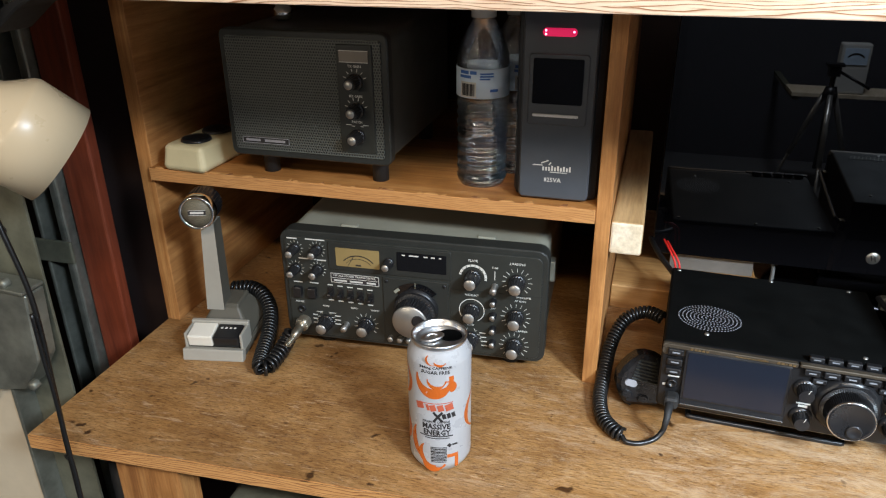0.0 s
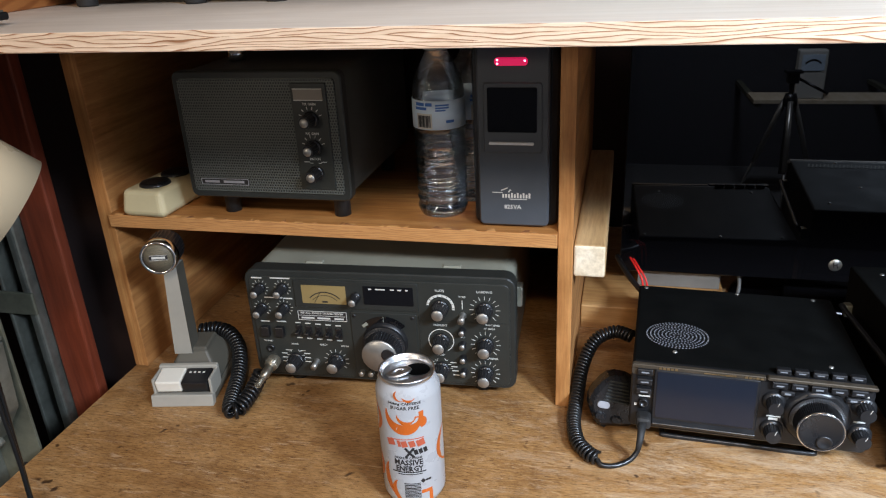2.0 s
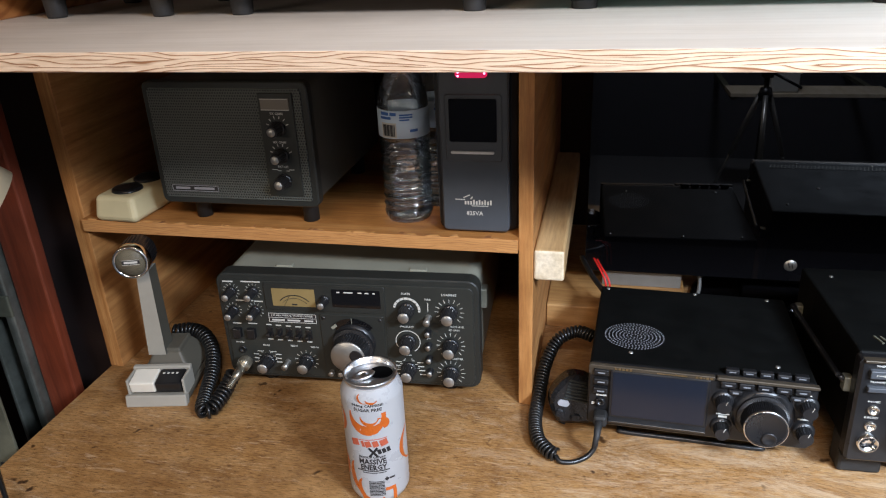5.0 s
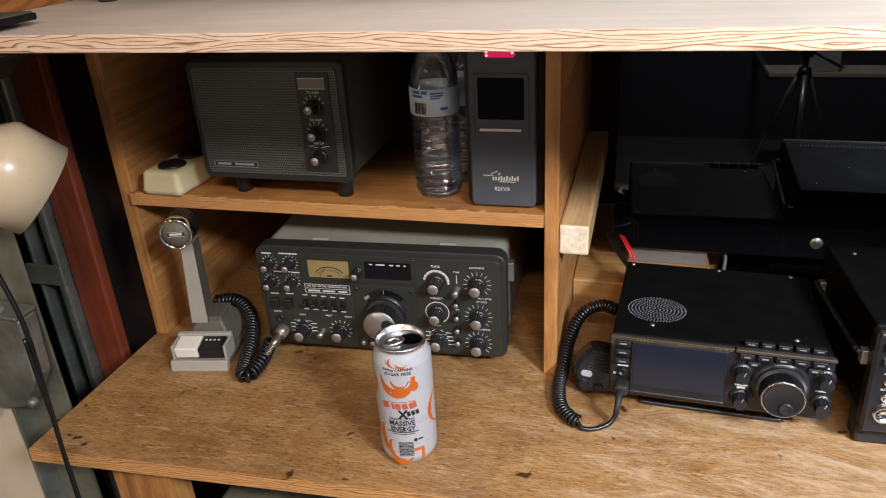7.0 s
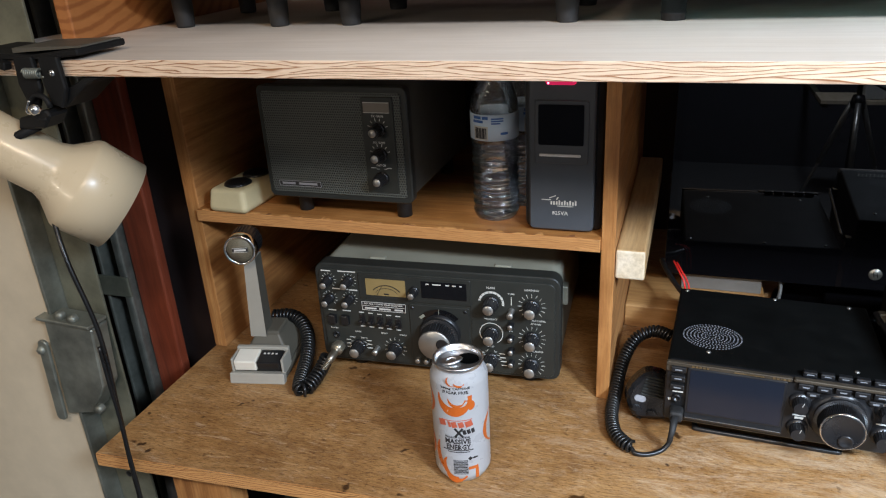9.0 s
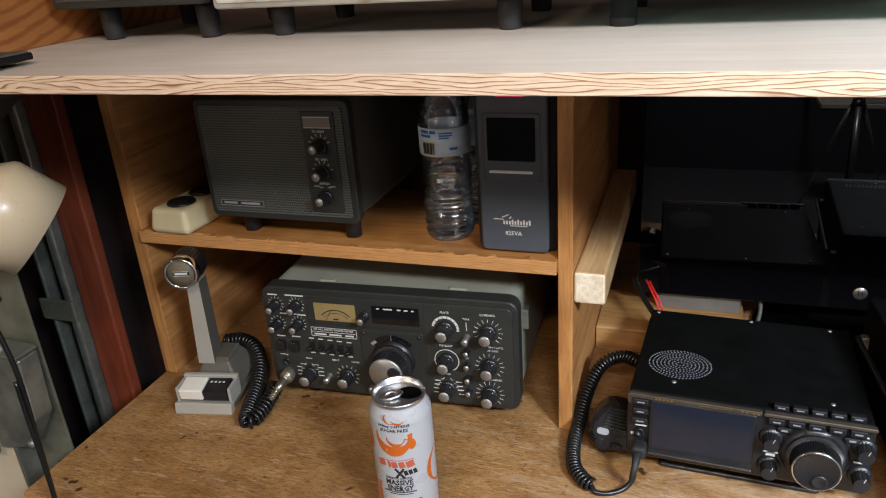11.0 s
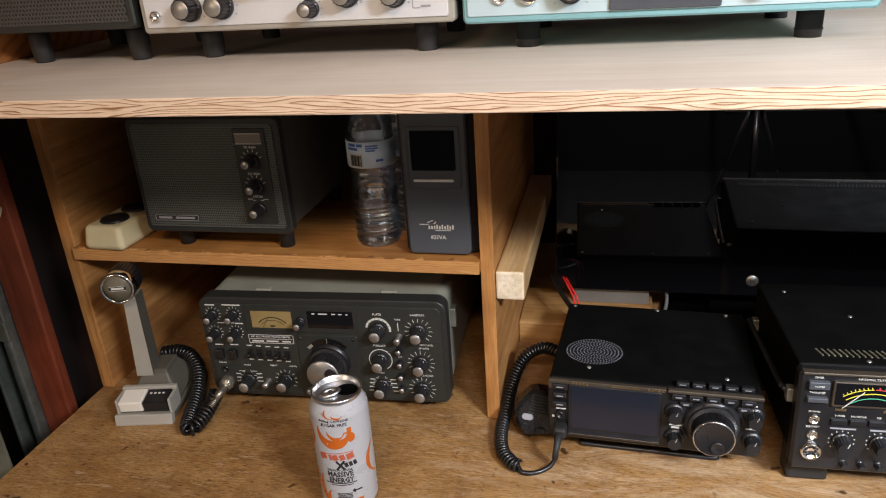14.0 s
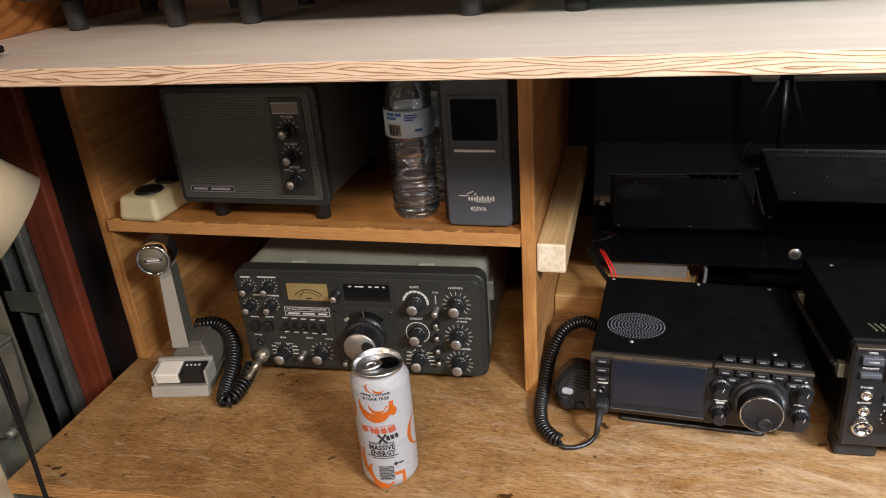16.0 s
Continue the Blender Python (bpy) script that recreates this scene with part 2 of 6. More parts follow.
M_KNOTTY = ringed("knotty_pine_board", (0.30, 0.105, 0.026), (0.42, 0.168, 0.046), (-0.60, -0.15, 1.34))
# Cleat sides: shadow under the upper shelf put into a darker pine colour.
M_CLEAT_SHADED = wood("shaded_pine_side", (0.44, 0.27, 0.115), (0.56, 0.37, 0.17), (0.64, 0.45, 0.23), "y", 0.6, 0.8, 0.3)
M_BLOCK = wood("light_pine_block", (0.34, 0.17, 0.052), (0.46, 0.25, 0.085), (0.55, 0.32, 0.125), "x", 0.55, 1.0, 0.5)
M_PLATE = paint("dull_grey_plate", (0.19, 0.185, 0.17), 0.45, 0.3, 0.12, 200.0, 0.1)
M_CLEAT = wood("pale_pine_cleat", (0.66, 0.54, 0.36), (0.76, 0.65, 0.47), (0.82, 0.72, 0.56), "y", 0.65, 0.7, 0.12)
M_RED = wood("red_stained_board", (0.15, 0.030, 0.012), (0.23, 0.046, 0.017), (0.29, 0.062, 0.023), "z", 0.55, 1.0, 0.4)
M_DARKWALL = paint("dark_maroon_wall", (0.030, 0.016, 0.014), 0.8, grain=0.3)
M_CREAM = paint("cream_door_paint", (0.62, 0.53, 0.38), 0.55, grain=0.06, bump=0.1)
M_GALV = paint("dull_galvanised_steel", (0.26, 0.27, 0.23), 0.5, 0.75, 0.35, 120.0, 0.2)
M_GALV_D = paint("grey_green_painted_steel", (0.135, 0.135, 0.095), 0.55, 0.2, 0.35, 120.0, 0.2)
M_CHAR = paint("charcoal_radio_paint", (0.022, 0.0233, 0.0205), 0.42, spec=0.4, grain=0.1)
# Same charcoal paint, lightened to stand for light on the cabinet's right side.
M_CHAR_LIT = paint("charcoal_paint_side_lit", (0.062, 0.061, 0.052), 0.42, spec=0.5, grain=0.1)
M_FACE = paint("dark_grey_front_panel", (0.026, 0.0275, 0.0235), 0.42, spec=0.4, grain=0.1)
M_LID = paint("light_grey_case_paint", (0.235, 0.235, 0.185), 0.5, grain=0.1)
M_BLACK = paint("black_plastic", (0.011, 0.011, 0.012), 0.33, grain=0.2)
M_BLACKM = paint("black_powder_coat", (0.0032, 0.0034, 0.0032), 0.6, grain=0.2, bump=0.3, spec=0.10)
M_GLOSSBLK = paint("satin_black_shell", (0.010, 0.010, 0.011), 0.26, grain=0.2, bump=0.0)
M_CLAMP = paint("black_clamp_plastic", (0.008, 0.008, 0.008), 0.6, grain=0.2, spec=0.2)
M_RUBBER = paint("black_rubber", (0.014, 0.014, 0.014), 0.6, grain=0.2)
M_CORD = paint("coiled_cord_vinyl", (0.008, 0.008, 0.008), 0.32, grain=0.2, bump=0.0)
M_ALU = paint("turned_aluminium", (0.42, 0.41, 0.38), 0.34, 0.85, 0.08, 500.0, 0.2)
M_CHROME = paint("chrome", (0.82, 0.82, 0.80), 0.12, 1.0, 0.03, 300.0, 0.0)
M_CAN_ALU = paint("bare_can_aluminium", (0.70, 0.71, 0.72), 0.30, 1.0, 0.05, 300.0, 0.05)
M_HOLE = paint("dark_hollow", (0.003, 0.003, 0.003), 0.95, grain=0.0, bump=0.0, spec=0.0)
M_NICKEL = paint("worn_nickel", (0.36, 0.33, 0.26), 0.38, 0.9, 0.25, 400.0, 0.2)
M_BRONZE = paint("bronze_trim", (0.085, 0.068, 0.048), 0.40, 0.5, 0.08, 600.0, 0.1)
M_KEYPRINT = paint("dim_key_print", (0.22, 0.23, 0.25), 0.45, grain=0.05, bump=0.0)
M_MICMESH = perforated("mic_grille_mesh", (0.20, 0.17, 0.11), (0.035, 0.03, 0.02), 0.0012)
M_GREYP = paint("warm_grey_mic_paint", (0.34, 0.32, 0.27), 0.45, grain=0.06)
M_OLIVE = paint("dark_grey_mic_base", (0.085, 0.078, 0.060), 0.5, grain=0.1)
M_IVORY = paint("aged_ivory_plastic", (0.56, 0.48, 0.28), 0.4, grain=0.05, bump=0.05)
M_BAR = paint("pale_ivory_bar", (0.74, 0.70, 0.60), 0.4, grain=0.04, bump=0.0)
M_SHADE = paint("cream_enamel_shade", (0.58, 0.475, 0.31), 0.3, grain=0.01, bump=0.0, coat=0.15)
M_WHITE = paint("white_marking", (0.58, 0.57, 0.52), 0.6, grain=0.03, bump=0.0)
M_CANW = paint("white_can_lacquer", (0.40, 0.40, 0.405), 0.28, 0.0, 0.03, 300.0, 0.0)
M_ORANGE = paint("orange_print", (0.50, 0.11, 0.012), 0.3, 0.0, 0.08, 300.0, 0.0)
M_REDPRINT = paint("dull_red_print", (0.45, 0.10, 0.05), 0.3, 0.0, 0.08, 300.0, 0.0)
M_BLKPRINT = paint("black_print", (0.02, 0.018, 0.018), 0.35, 0.0, 0.08, 300.0, 0.0)
M_GREYPRINT = paint("grey_print", (0.30, 0.30, 0.32), 0.35, 0.0, 0.08, 300.0, 0.0)
M_UPS = paint("slate_grey_plastic", (0.060, 0.066, 0.075), 0.38, grain=0.06)
M_SCREEN = gloss("dark_glossy_screen", (0.004, 0.004, 0.005), 0.03)
M_LCD = gloss("unlit_colour_display", (0.010, 0.013, 0.022), 0.12)
M_MIRROR = gloss("glossy_monitor_panel", (0.0022, 0.0022, 0.0028), 0.004, 0.62)
M_GRILLE = perforated("perforated_grille", (0.085, 0.092, 0.080), (0.006, 0.006, 0.006), 0.0034)
M_GRILLE2 = perforated("grey_perforated_grille", (0.060, 0.057, 0.052), (0.014, 0.014, 0.014), 0.0045)
def thin_plastic(name, tint, rough):
    """Thin clear wall: light passes straight through, with a sheen that grows towards the outline."""
    m, t, b = shader(name)
    clear = node(t, "ShaderNodeBsdfTransparent")
    clear.inputs[0].default_value = (*tint, 1)
    sheen = node(t, "ShaderNodeBsdfGlossy", Roughness=rough)
    sheen.inputs[0].default_value = (0.95, 0.97, 1.0, 1)
    edge = node(t, "ShaderNodeFresnel", IOR=1.7)
    drops = node(t, "ShaderNodeTexNoise", Scale=1.0, Detail=3.0, Roughness=0.6)
    t.links.new(coords(t, (60, 60, 160)), drops.inputs["Vector"])
    lump = node(t, "ShaderNodeBump", Strength=0.55, Distance=0.004)
    t.links.new(drops.outputs[0], lump.inputs["Height"])
    t.links.new(lump.outputs[0], sheen.inputs["Normal"])
    both = t.nodes.new("ShaderNodeMixShader")
    t.links.new(math_node(t, "MINIMUM", math_node(t, "ADD", edge.outputs[0], 0.05), 1.0), both.inputs[0])
    t.links.new(clear.outputs[0], both.inputs[1])
    t.links.new(sheen.outputs[0], both.inputs[2])
    t.links.new(both.outputs[0], t.nodes["Material Output"].inputs["Surface"])
    t.nodes.remove(b)
    return m


M_PET = thin_plastic("clear_bottle_plastic", (0.90, 0.92, 0.94), 0.07)
M_WATER = glassy("water", (0.97, 0.99, 1.0), 0.0, 1.33)
M_LABEL = paint("pale_blue_bottle_label", (0.60, 0.73, 0.86), 0.4, grain=0.05, bump=0.0)
M_BLUE = paint("blue_print", (0.05, 0.14, 0.42), 0.4, grain=0.05, bump=0.0)
M_LED = glow("red_indicator", (0.80, 0.015, 0.10), 0.5)
M_LEDSPOT = glow("bright_red_die", (1.0, 0.25, 0.40), 4.0)
M_METERFACE = paint("amber_meter_card", (0.25, 0.18, 0.068), 0.45, grain=0.08, bump=0.0)
M_SILVERF = paint("silver_white_front_panel", (0.66, 0.67, 0.68), 0.4, 0.2, 0.05, 600.0, 0.1)
M_TEAL = paint("teal_enamel", (0.18, 0.37, 0.39), 0.4, grain=0.06)
M_TEALF = paint("pale_teal_front_panel", (0.42, 0.54, 0.56), 0.45, grain=0.05)
M_FOOT = paint("grey_rubber_foot", (0.022, 0.021, 0.021), 0.6, grain=0.2)
M_REDWIRE = paint("red_wire", (0.62, 0.02, 0.015), 0.4, grain=0.05, bump=0.0)
M_GREYTUBE = paint("grey_plastic_tube", (0.10, 0.10, 0.095), 0.5, grain=0.1)
M_GOLD = paint("brass_fitting", (0.50, 0.38, 0.20), 0.35, 1.0, 0.15, 300.0, 0.05)
M_YEL = paint("yellow_print", (0.65, 0.55, 0.05), 0.5, grain=0.03, bump=0.0)
M_GRN = paint("green_print", (0.05, 0.40, 0.22), 0.5, grain=0.03, bump=0.0)
M_PINK = paint("red_scale_print", (0.60, 0.05, 0.05), 0.5, grain=0.03, bump=0.0)
M_TRIM = paint("warm_silver_trim", (0.20, 0.175, 0.145), 0.38, 0.5, 0.08, 600.0, 0.1)
M_ROOM = paint("dim_room_wall", (0.055, 0.055, 0.062), 0.85, grain=0.2, fine=60.0)
# Pale only to bounce fill light off surfaces that are never in view.
M_BOUNCE = paint("pale_bounce_paint", (0.55, 0.54, 0.53), 0.8, grain=0.05, fine=60.0)
M_FLOOR = paint("concrete_floor", (0.10, 0.10, 0.10), 0.8, grain=0.2, fine=60.0)


# ---- mesh helpers ----
def bm_box(lo, hi, bevel=0.0, seg=2):
    bm = bmesh.new()
    bmesh.ops.create_cube(bm, size=1.0)
    c = [(a + b) / 2 for a, b in zip(lo, hi)]
    s = [max(1e-5, b - a) for a, b in zip(lo, hi)]
    bmesh.ops.transform(bm, matrix=Matrix.Translation(c) @ Matrix.Diagonal((*s, 1)), verts=bm.verts)
    if bevel:
        bmesh.ops.bevel(bm, geom=bm.edges[:], offset=min(bevel, min(s) * 0.49), segments=seg, profile=0.5, affect="EDGES")
    return bm


def bm_lathe(profile, seg=32, m=None):
    """Turned shape: (radius, height) pairs round z, then moved by m."""
    bm = bmesh.new()
    rings = []
    for r, z in profile:
        if r < 1e-6:
            rings.append([bm.verts.new((0, 0, z))])
        else:
            rings.append([bm.verts.new((r * math.cos(2 * math.pi * k / seg), r * math.sin(2 * math.pi * k / seg), z)) for k in range(seg)])
    for a, b in zip(rings, rings[1:]):
        for k in range(seg):
            n = (k + 1) % seg
            if len(a) == 1 and len(b) > 1:
                bm.faces.new((a[0], b[k], b[n])[::-1])
            elif len(b) == 1 and len(a) > 1:
                bm.faces.new((a[k], a[n], b[0]))
            elif len(a) > 1:
                bm.faces.new((a[k], a[n], b[n], b[k]))
    for f in bm.faces:
        f.smooth = True
    bmesh.ops.recalc_face_normals(bm, faces=bm.faces)
    if m is not None:
        bmesh.ops.transform(bm, matrix=m, verts=bm.verts)
    return bm


def bm_tube(points, r, seg=8, r_end=None):
    """A round rod or wire along a line of points."""
    bm = bmesh.new()
    pts = [Vector(p) for p in points]
    up = Vector((0.123, 0.456, 0.88)).normalized()
    rings = []
    for i, p in enumerate(pts):
        d = (pts[min(i + 1, len(pts) - 1)] - pts[max(i - 1, 0)]).normalized()
        s = d.cross(up)
        if s.length < 1e-3:
            s = d.cross(Vector((1, 0, 0)))
        s.normalize()
        up = s.cross(d).normalized()
        k = i / (len(pts) - 1)
        rr = r if r_end is None else r * (1 - k) + r_end * k
        rings.append([bm.verts.new(p + rr * (math.cos(2 * math.pi * j / seg) * s + math.sin(2 * math.pi * j / seg) * up)) for j in range(seg)])
    for a, b in zip(rings, rings[1:]):
        for k in range(seg):
            bm.faces.new((a[k], a[(k + 1) % seg], b[(k + 1) % seg], b[k])).smooth = True
    bm.faces.new(rings[0][::-1])
    bm.faces.new(rings[-1])
    bmesh.ops.recalc_face_normals(bm, faces=bm.faces)
    return bm


def bm_plate(outline, y0, y1, bevel=0.0):
    """A plate with an outline in x and z, from y0 to y1."""
    bm = bmesh.new()
    face = bm.faces.new([bm.verts.new((x, y0, z)) for x, z in outline])
    out = bmesh.ops.extrude_face_region(bm, geom=[face])
    bmesh.ops.translate(bm, vec=(0, y1 - y0, 0), verts=[v for v in out["geom"] if isinstance(v, bmesh.types.BMVert)])
    bmesh.ops.recalc_face_normals(bm, faces=bm.faces)
    if bevel:
        bmesh.ops.bevel(bm, geom=bm.edges[:], offset=bevel, segments=1, affect="EDGES")
    return bm


def rounded(x0, z0, x1, z1, r, n=5):
    """Outline of a rectangle with round corners."""
    out = []
    for cx, cz, a in ((x1 - r, z1 - r, 0), (x0 + r, z1 - r, 90), (x0 + r, z0 + r, 180), (x1 - r, z0 + r, 270)):
        out += [(cx + r * math.cos(radians(a + 90 * k / n)), cz + r * math.sin(radians(a + 90 * k / n))) for k in range(n + 1)]
    return out


def joined(*bms):
    out = bmesh.new()
    for b in bms:
        me = bpy.data.meshes.new("piece")
        b.to_mesh(me)
        out.from_mesh(me)
        bpy.data.meshes.remove(me)
        b.free()
    return out


def moved(bm, m):
    bmesh.ops.transform(bm, matrix=m, verts=bm.verts)
    return bm


def part(name, bm, material, parent=None, label="", at=None):
    """Links a bmesh as one mesh object, under a thing or a part."""
    me = bpy.data.meshes.new(name)
    bm.to_mesh(me)
    bm.free()
    for m in (material if isinstance(material, (list, tuple)) else [material]):
        me.materials.append(m)
    ob = new(name, me)
    ob.parent = parent
    if at is not None:
        ob.matrix_basis = at
    if any(w in name for w in ("print", "marks", "barcode", "scale", "ribs", "button_row", "socket_pins")):
        tagged(ob, kind="stuff")
    return tagged(ob, label)


def thing(name, m, label, category, group=""):
    ob = new(name)
    ob.empty_display_size = 0.05
    ob.matrix_basis = m
    return tagged(ob, label, category, group)


def structure(name, bm, material, label=""):
    return tagged(part(name, bm, material), label, kind="structure")


def faces_by(bm, test, index):
    bm.normal_update()
    for f in bm.faces:
        if test(f.normal):
            f.material_index = index
    return bm


TURN_FRONT = pose(0, 0, 0, 90, 0, 0)


def front_disc(x, z, y0, profile, seg=28):
    """A turned shape whose axis points out of a front panel (towards -y)."""
    return bm_lathe(profile, seg, pose(x, y0, z, 90, 0, 0))


def writing(name, text, size, x, z, y, material, parent, width=None, spin=0, heavy=0.012):
    """Raised print on a front panel, centred on x and z."""
    cu = bpy.data.curves.new(name, "FONT")
    cu.body, cu.size, cu.align_x, cu.align_y, cu.extrude = text, size, "CENTER", "CENTER", 0.0001
    cu.offset = size * heavy
    cu.resolution_u = 1
    tmp = bpy.data.objects.new(name, cu)
    me = bpy.data.meshes.new_from_object(tmp)
    bpy.data.objects.remove(tmp)
    if width:
        span = max(v.co.x for v in me.vertices) - min(v.co.x for v in me.vertices)
        for v in me.vertices:
            v.co.x *= width / span
    me.transform(pose(x, y, z, 90, 0, 0) @ pose(0, 0, 0, 0, 0, spin))
    me.materials.clear()
    me.materials.append(material)
    ob = new(name, me)
    ob.parent = parent
    return ob


def bars(spots, y, thick=0.0002):
    """Small print that cannot be read, and scale marks: thin raised bars (x, z, width, height, turn)."""
    return joined(*[moved(bm_box((-w / 2, -thick, -h / 2), (w / 2, thick, h / 2)), pose(x, y, z, 0, -a, 0)) for x, z, w, h, a in spots])


def dial_marks(x, z, r0, r1, start, stop, n, w=0.0007):
    out = []
    for k in range(n):
        a = start + (stop - start) * k / (n - 1)
        rm = (r0 + r1) / 2
        out.append((x + rm * math.sin(radians(a)), z + rm * math.cos(radians(a)), w, r1 - r0, -a))
    return out


def arc_band(x, z, r0, r1, start, stop, y, n=28):
    bm = bmesh.new()
    rows = []
    for k in range(n + 1):
        a = radians(start + (stop - start) * k / n)
        rows.append([bm.verts.new((x + r * math.sin(a), y, z + r * math.cos(a))) for r in (r0, r1)])
    for a, b in zip(rows, rows[1:]):
        bm.faces.new((a[0], a[1], b[1], b[0]))
    bmesh.ops.recalc_face_normals(bm, faces=bm.faces)
    bmesh.ops.solidify(bm, geom=bm.faces[:], thickness=0.0002)
    return bm


def knob(parent, x, z, r, length, cap=True, flutes=18, material=None, y=0.0, pointer=None, cap_r=0.74):
    """A fluted control knob with a skirt and an aluminium cap."""
    k = part("knob", bm_knob(r, length, flutes), material or M_BLACK, parent, at=pose(x, y, z))
    if cap:
        part("cap", front_disc(0, 0, -length, [(0, 0.0012), (r * cap_r * 0.94, 0.0012), (r * cap_r, 0.0006), (r * cap_r, -0.001), (0, -0.001)], 24), M_ALU, k, "bright turned aluminium cap")
    if pointer is not None:
        a = radians(pointer)
        part("pointer_line", bars([(0.8 * r * math.sin(a), 0.8 * r * math.cos(a), 0.0009, r * 0.5, -pointer)], -length * 0.45), M_WHITE, k)
    return k


def bm_knob(r, length, flutes):
    bm = bmesh.new()
    seg = flutes * 2
    prof = [(1.12, 0.0), (1.12, 0.18), (0.98, 0.24), (0.90, 0.9), (0.82, 1.0)]
    rings = []
    for q, h in prof:
        ring = []
        for k in range(seg):
            rr = r * q * (0.94 if (k % 2 and 0.2 < h < 0.95) else 1.0)
            a = 2 * math.pi * k / seg
            ring.append(bm.verts.new((rr * math.cos(a), -h * length, rr * math.sin(a))))
        rings.append(ring)
    for a, b in zip(rings, rings[1:]):
        for k in range(seg):
            bm.faces.new((a[k], a[(k + 1) % seg], b[(k + 1) % seg], b[k]))
    bm.faces.new(rings[0])
    bm.faces.new(rings[-1])
    bmesh.ops.recalc_face_normals(bm, faces=bm.faces)
    return bm


def spline(points, n=12):
    """A smooth line through points (Catmull-Rom)."""
    p = [Vector(q) for q in points]
    p = [p[0] * 2 - p[1]] + p + [p[-1] * 2 - p[-2]]
    out = []
    for i in range(1, len(p) - 2):
        for k in range(n):
            u = k / n
            a, b, c, d = p[i - 1:i + 3]
            out.append(0.5 * (2 * b + (c - a) * u + (2 * a - 5 * b + 4 * c - d) * u * u + (3 * b - a - 3 * c + d) * u ** 3))
    return out + [p[-2]]


def coil(points, radius, wire, pitch, seg=6, per_turn=12):
    """A coiled cord round a smooth line."""
    line = spline(points, 16)
    length = [0.0]
    for a, b in zip(line, line[1:]):
        length.append(length[-1] + (b - a).length)
    total, out, s, j = length[-1], [], 0.0, 0
    up = Vector((0.2, 0.3, 0.93))
    steps = int(total / pitch * per_turn)
    for i in range(steps + 1):
        s = total * i / steps
        while j < len(line) - 2 and length[j + 1] < s:
            j += 1
        d = (line[j + 1] - line[j])
        q = line[j] + d * ((s - length[j]) / max(1e-6, length[j + 1] - length[j]))
        d.normalize()
        side = d.cross(up).normalized()
        up2 = side.cross(d)
        a = 2 * math.pi * i / per_turn
        out.append(q + radius * (math.cos(a) * side + math.sin(a) * up2))
    return bm_tube(out, wire, seg)


# ---- the place: desk, cubby, shelf, left side, room ----
DESK_Z, SHELF_Z, PLY_Z = 0.75, 0.988, 1.249


def desk_slab():
    bm = bmesh.new()
    pts = [(-0.606, -0.274), (1.15, -0.19), (1.15, 0.62), (-0.606, 0.62)]
    face = bm.faces.new([bm.verts.new((x, y, DESK_Z)) for x, y in pts])
    out = bmesh.ops.extrude_face_region(bm, geom=[face])
    bmesh.ops.translate(bm, vec=(0, 0, -0.02), verts=[v for v in out["geom"] if isinstance(v, bmesh.types.BMVert)])
    bmesh.ops.recalc_face_normals(bm, faces=bm.faces)
    bmesh.ops.bevel(bm, geom=bm.edges[:], offset=0.0015, segments=2, affect="EDGES")
    return faces_by(bm, lambda n: abs(n.z) < 0.5, 1)


desk = thing("desk", pose(0, 0, 0), "worn stained plywood desk top with scratches, on wooden legs", "desk")
part("desk_top", desk_slab(), [M_DESK, M_EDGE_DARK], desk)
for x in (-0.485, 1.02):
    part("leg", bm_box((x - 0.044, -0.235, 0.0), (x + 0.044, -0.197, 0.73), 0.003), M_PANEL, desk)
    part("leg", bm_box((x - 0.044, 0.54, 0.0), (x + 0.044, 0.578, 0.73), 0.003), M_PANEL, desk)
part("apron", bm_box((-0.56, 0.585, 0.62), (1.1, 0.605, 0.73), 0.002), M_PANEL, desk)

cubby = thing("shelf_unit", pose(0, 0, 0), "open plywood cubby unit with one middle shelf, standing on the desk", "shelf")
part("left_side", faces_by(bm_box((-0.606, 0.0, DESK_Z), (-0.585, 0.46, 1.2325), 0.0012), lambda n: abs(n.y) > 0.5, 1), [M_PANELY, M_PANEL], cubby)
part("divider", faces_by(bm_box((0.0, 0.0, DESK_Z), (0.0175, 0.46, 1.2325), 0.0012), lambda n: abs(n.y) > 0.5, 1), [M_PANELY, M_PANEL], cubby)
part("middle_shelf", faces_by(bm_box((-0.585, -0.008, SHELF_Z - 0.0175), (0.0, 0.455, SHELF_Z), 0.001), lambda n: abs(n.y) > 0.5, 1), [M_SHELF, M_EDGE_MID], cubby)
rng = random.Random(5)
chips = bmesh.new()
x = -0.575
while x < -0.012:
    w, dep = rng.uniform(0.004, 0.018), rng.uniform(0.002, 0.008)
    y0, z0 = -0.0085 + rng.uniform(0.0, 0.002), SHELF_Z + rng.uniform(0.0004, 0.0013)
    p = [(x, y0, z0), (x + w, y0, z0 - 0.0002), (x + w * rng.uniform(0.6, 1.0), y0 + dep, z0), (x + w * rng.uniform(0.0, 0.4), y0 + dep * rng.uniform(0.5, 1.2), z0)]
    low = [chips.verts.new((a, b, SHELF_Z - 0.0006)) for a, b, c in p]
    top = [chips.verts.new(q) for q in p]
    chips.faces.new(top)
    for k in range(4):
        chips.faces.new((low[k], low[(k + 1) % 4], top[(k + 1) % 4], top[k]))
    x += w + rng.choice((0.001, 0.003, 0.012, 0.03))
tagged(part("edge_splinters", chips, M_EDGE_DARK, cubby, "torn pale splinters along the front edge"), kind="stuff")
part("back_board", bm_box((-0.606, 0.46, DESK_Z), (0.0175, 0.468, 1.2325)), M_DARKWALL, cubby)
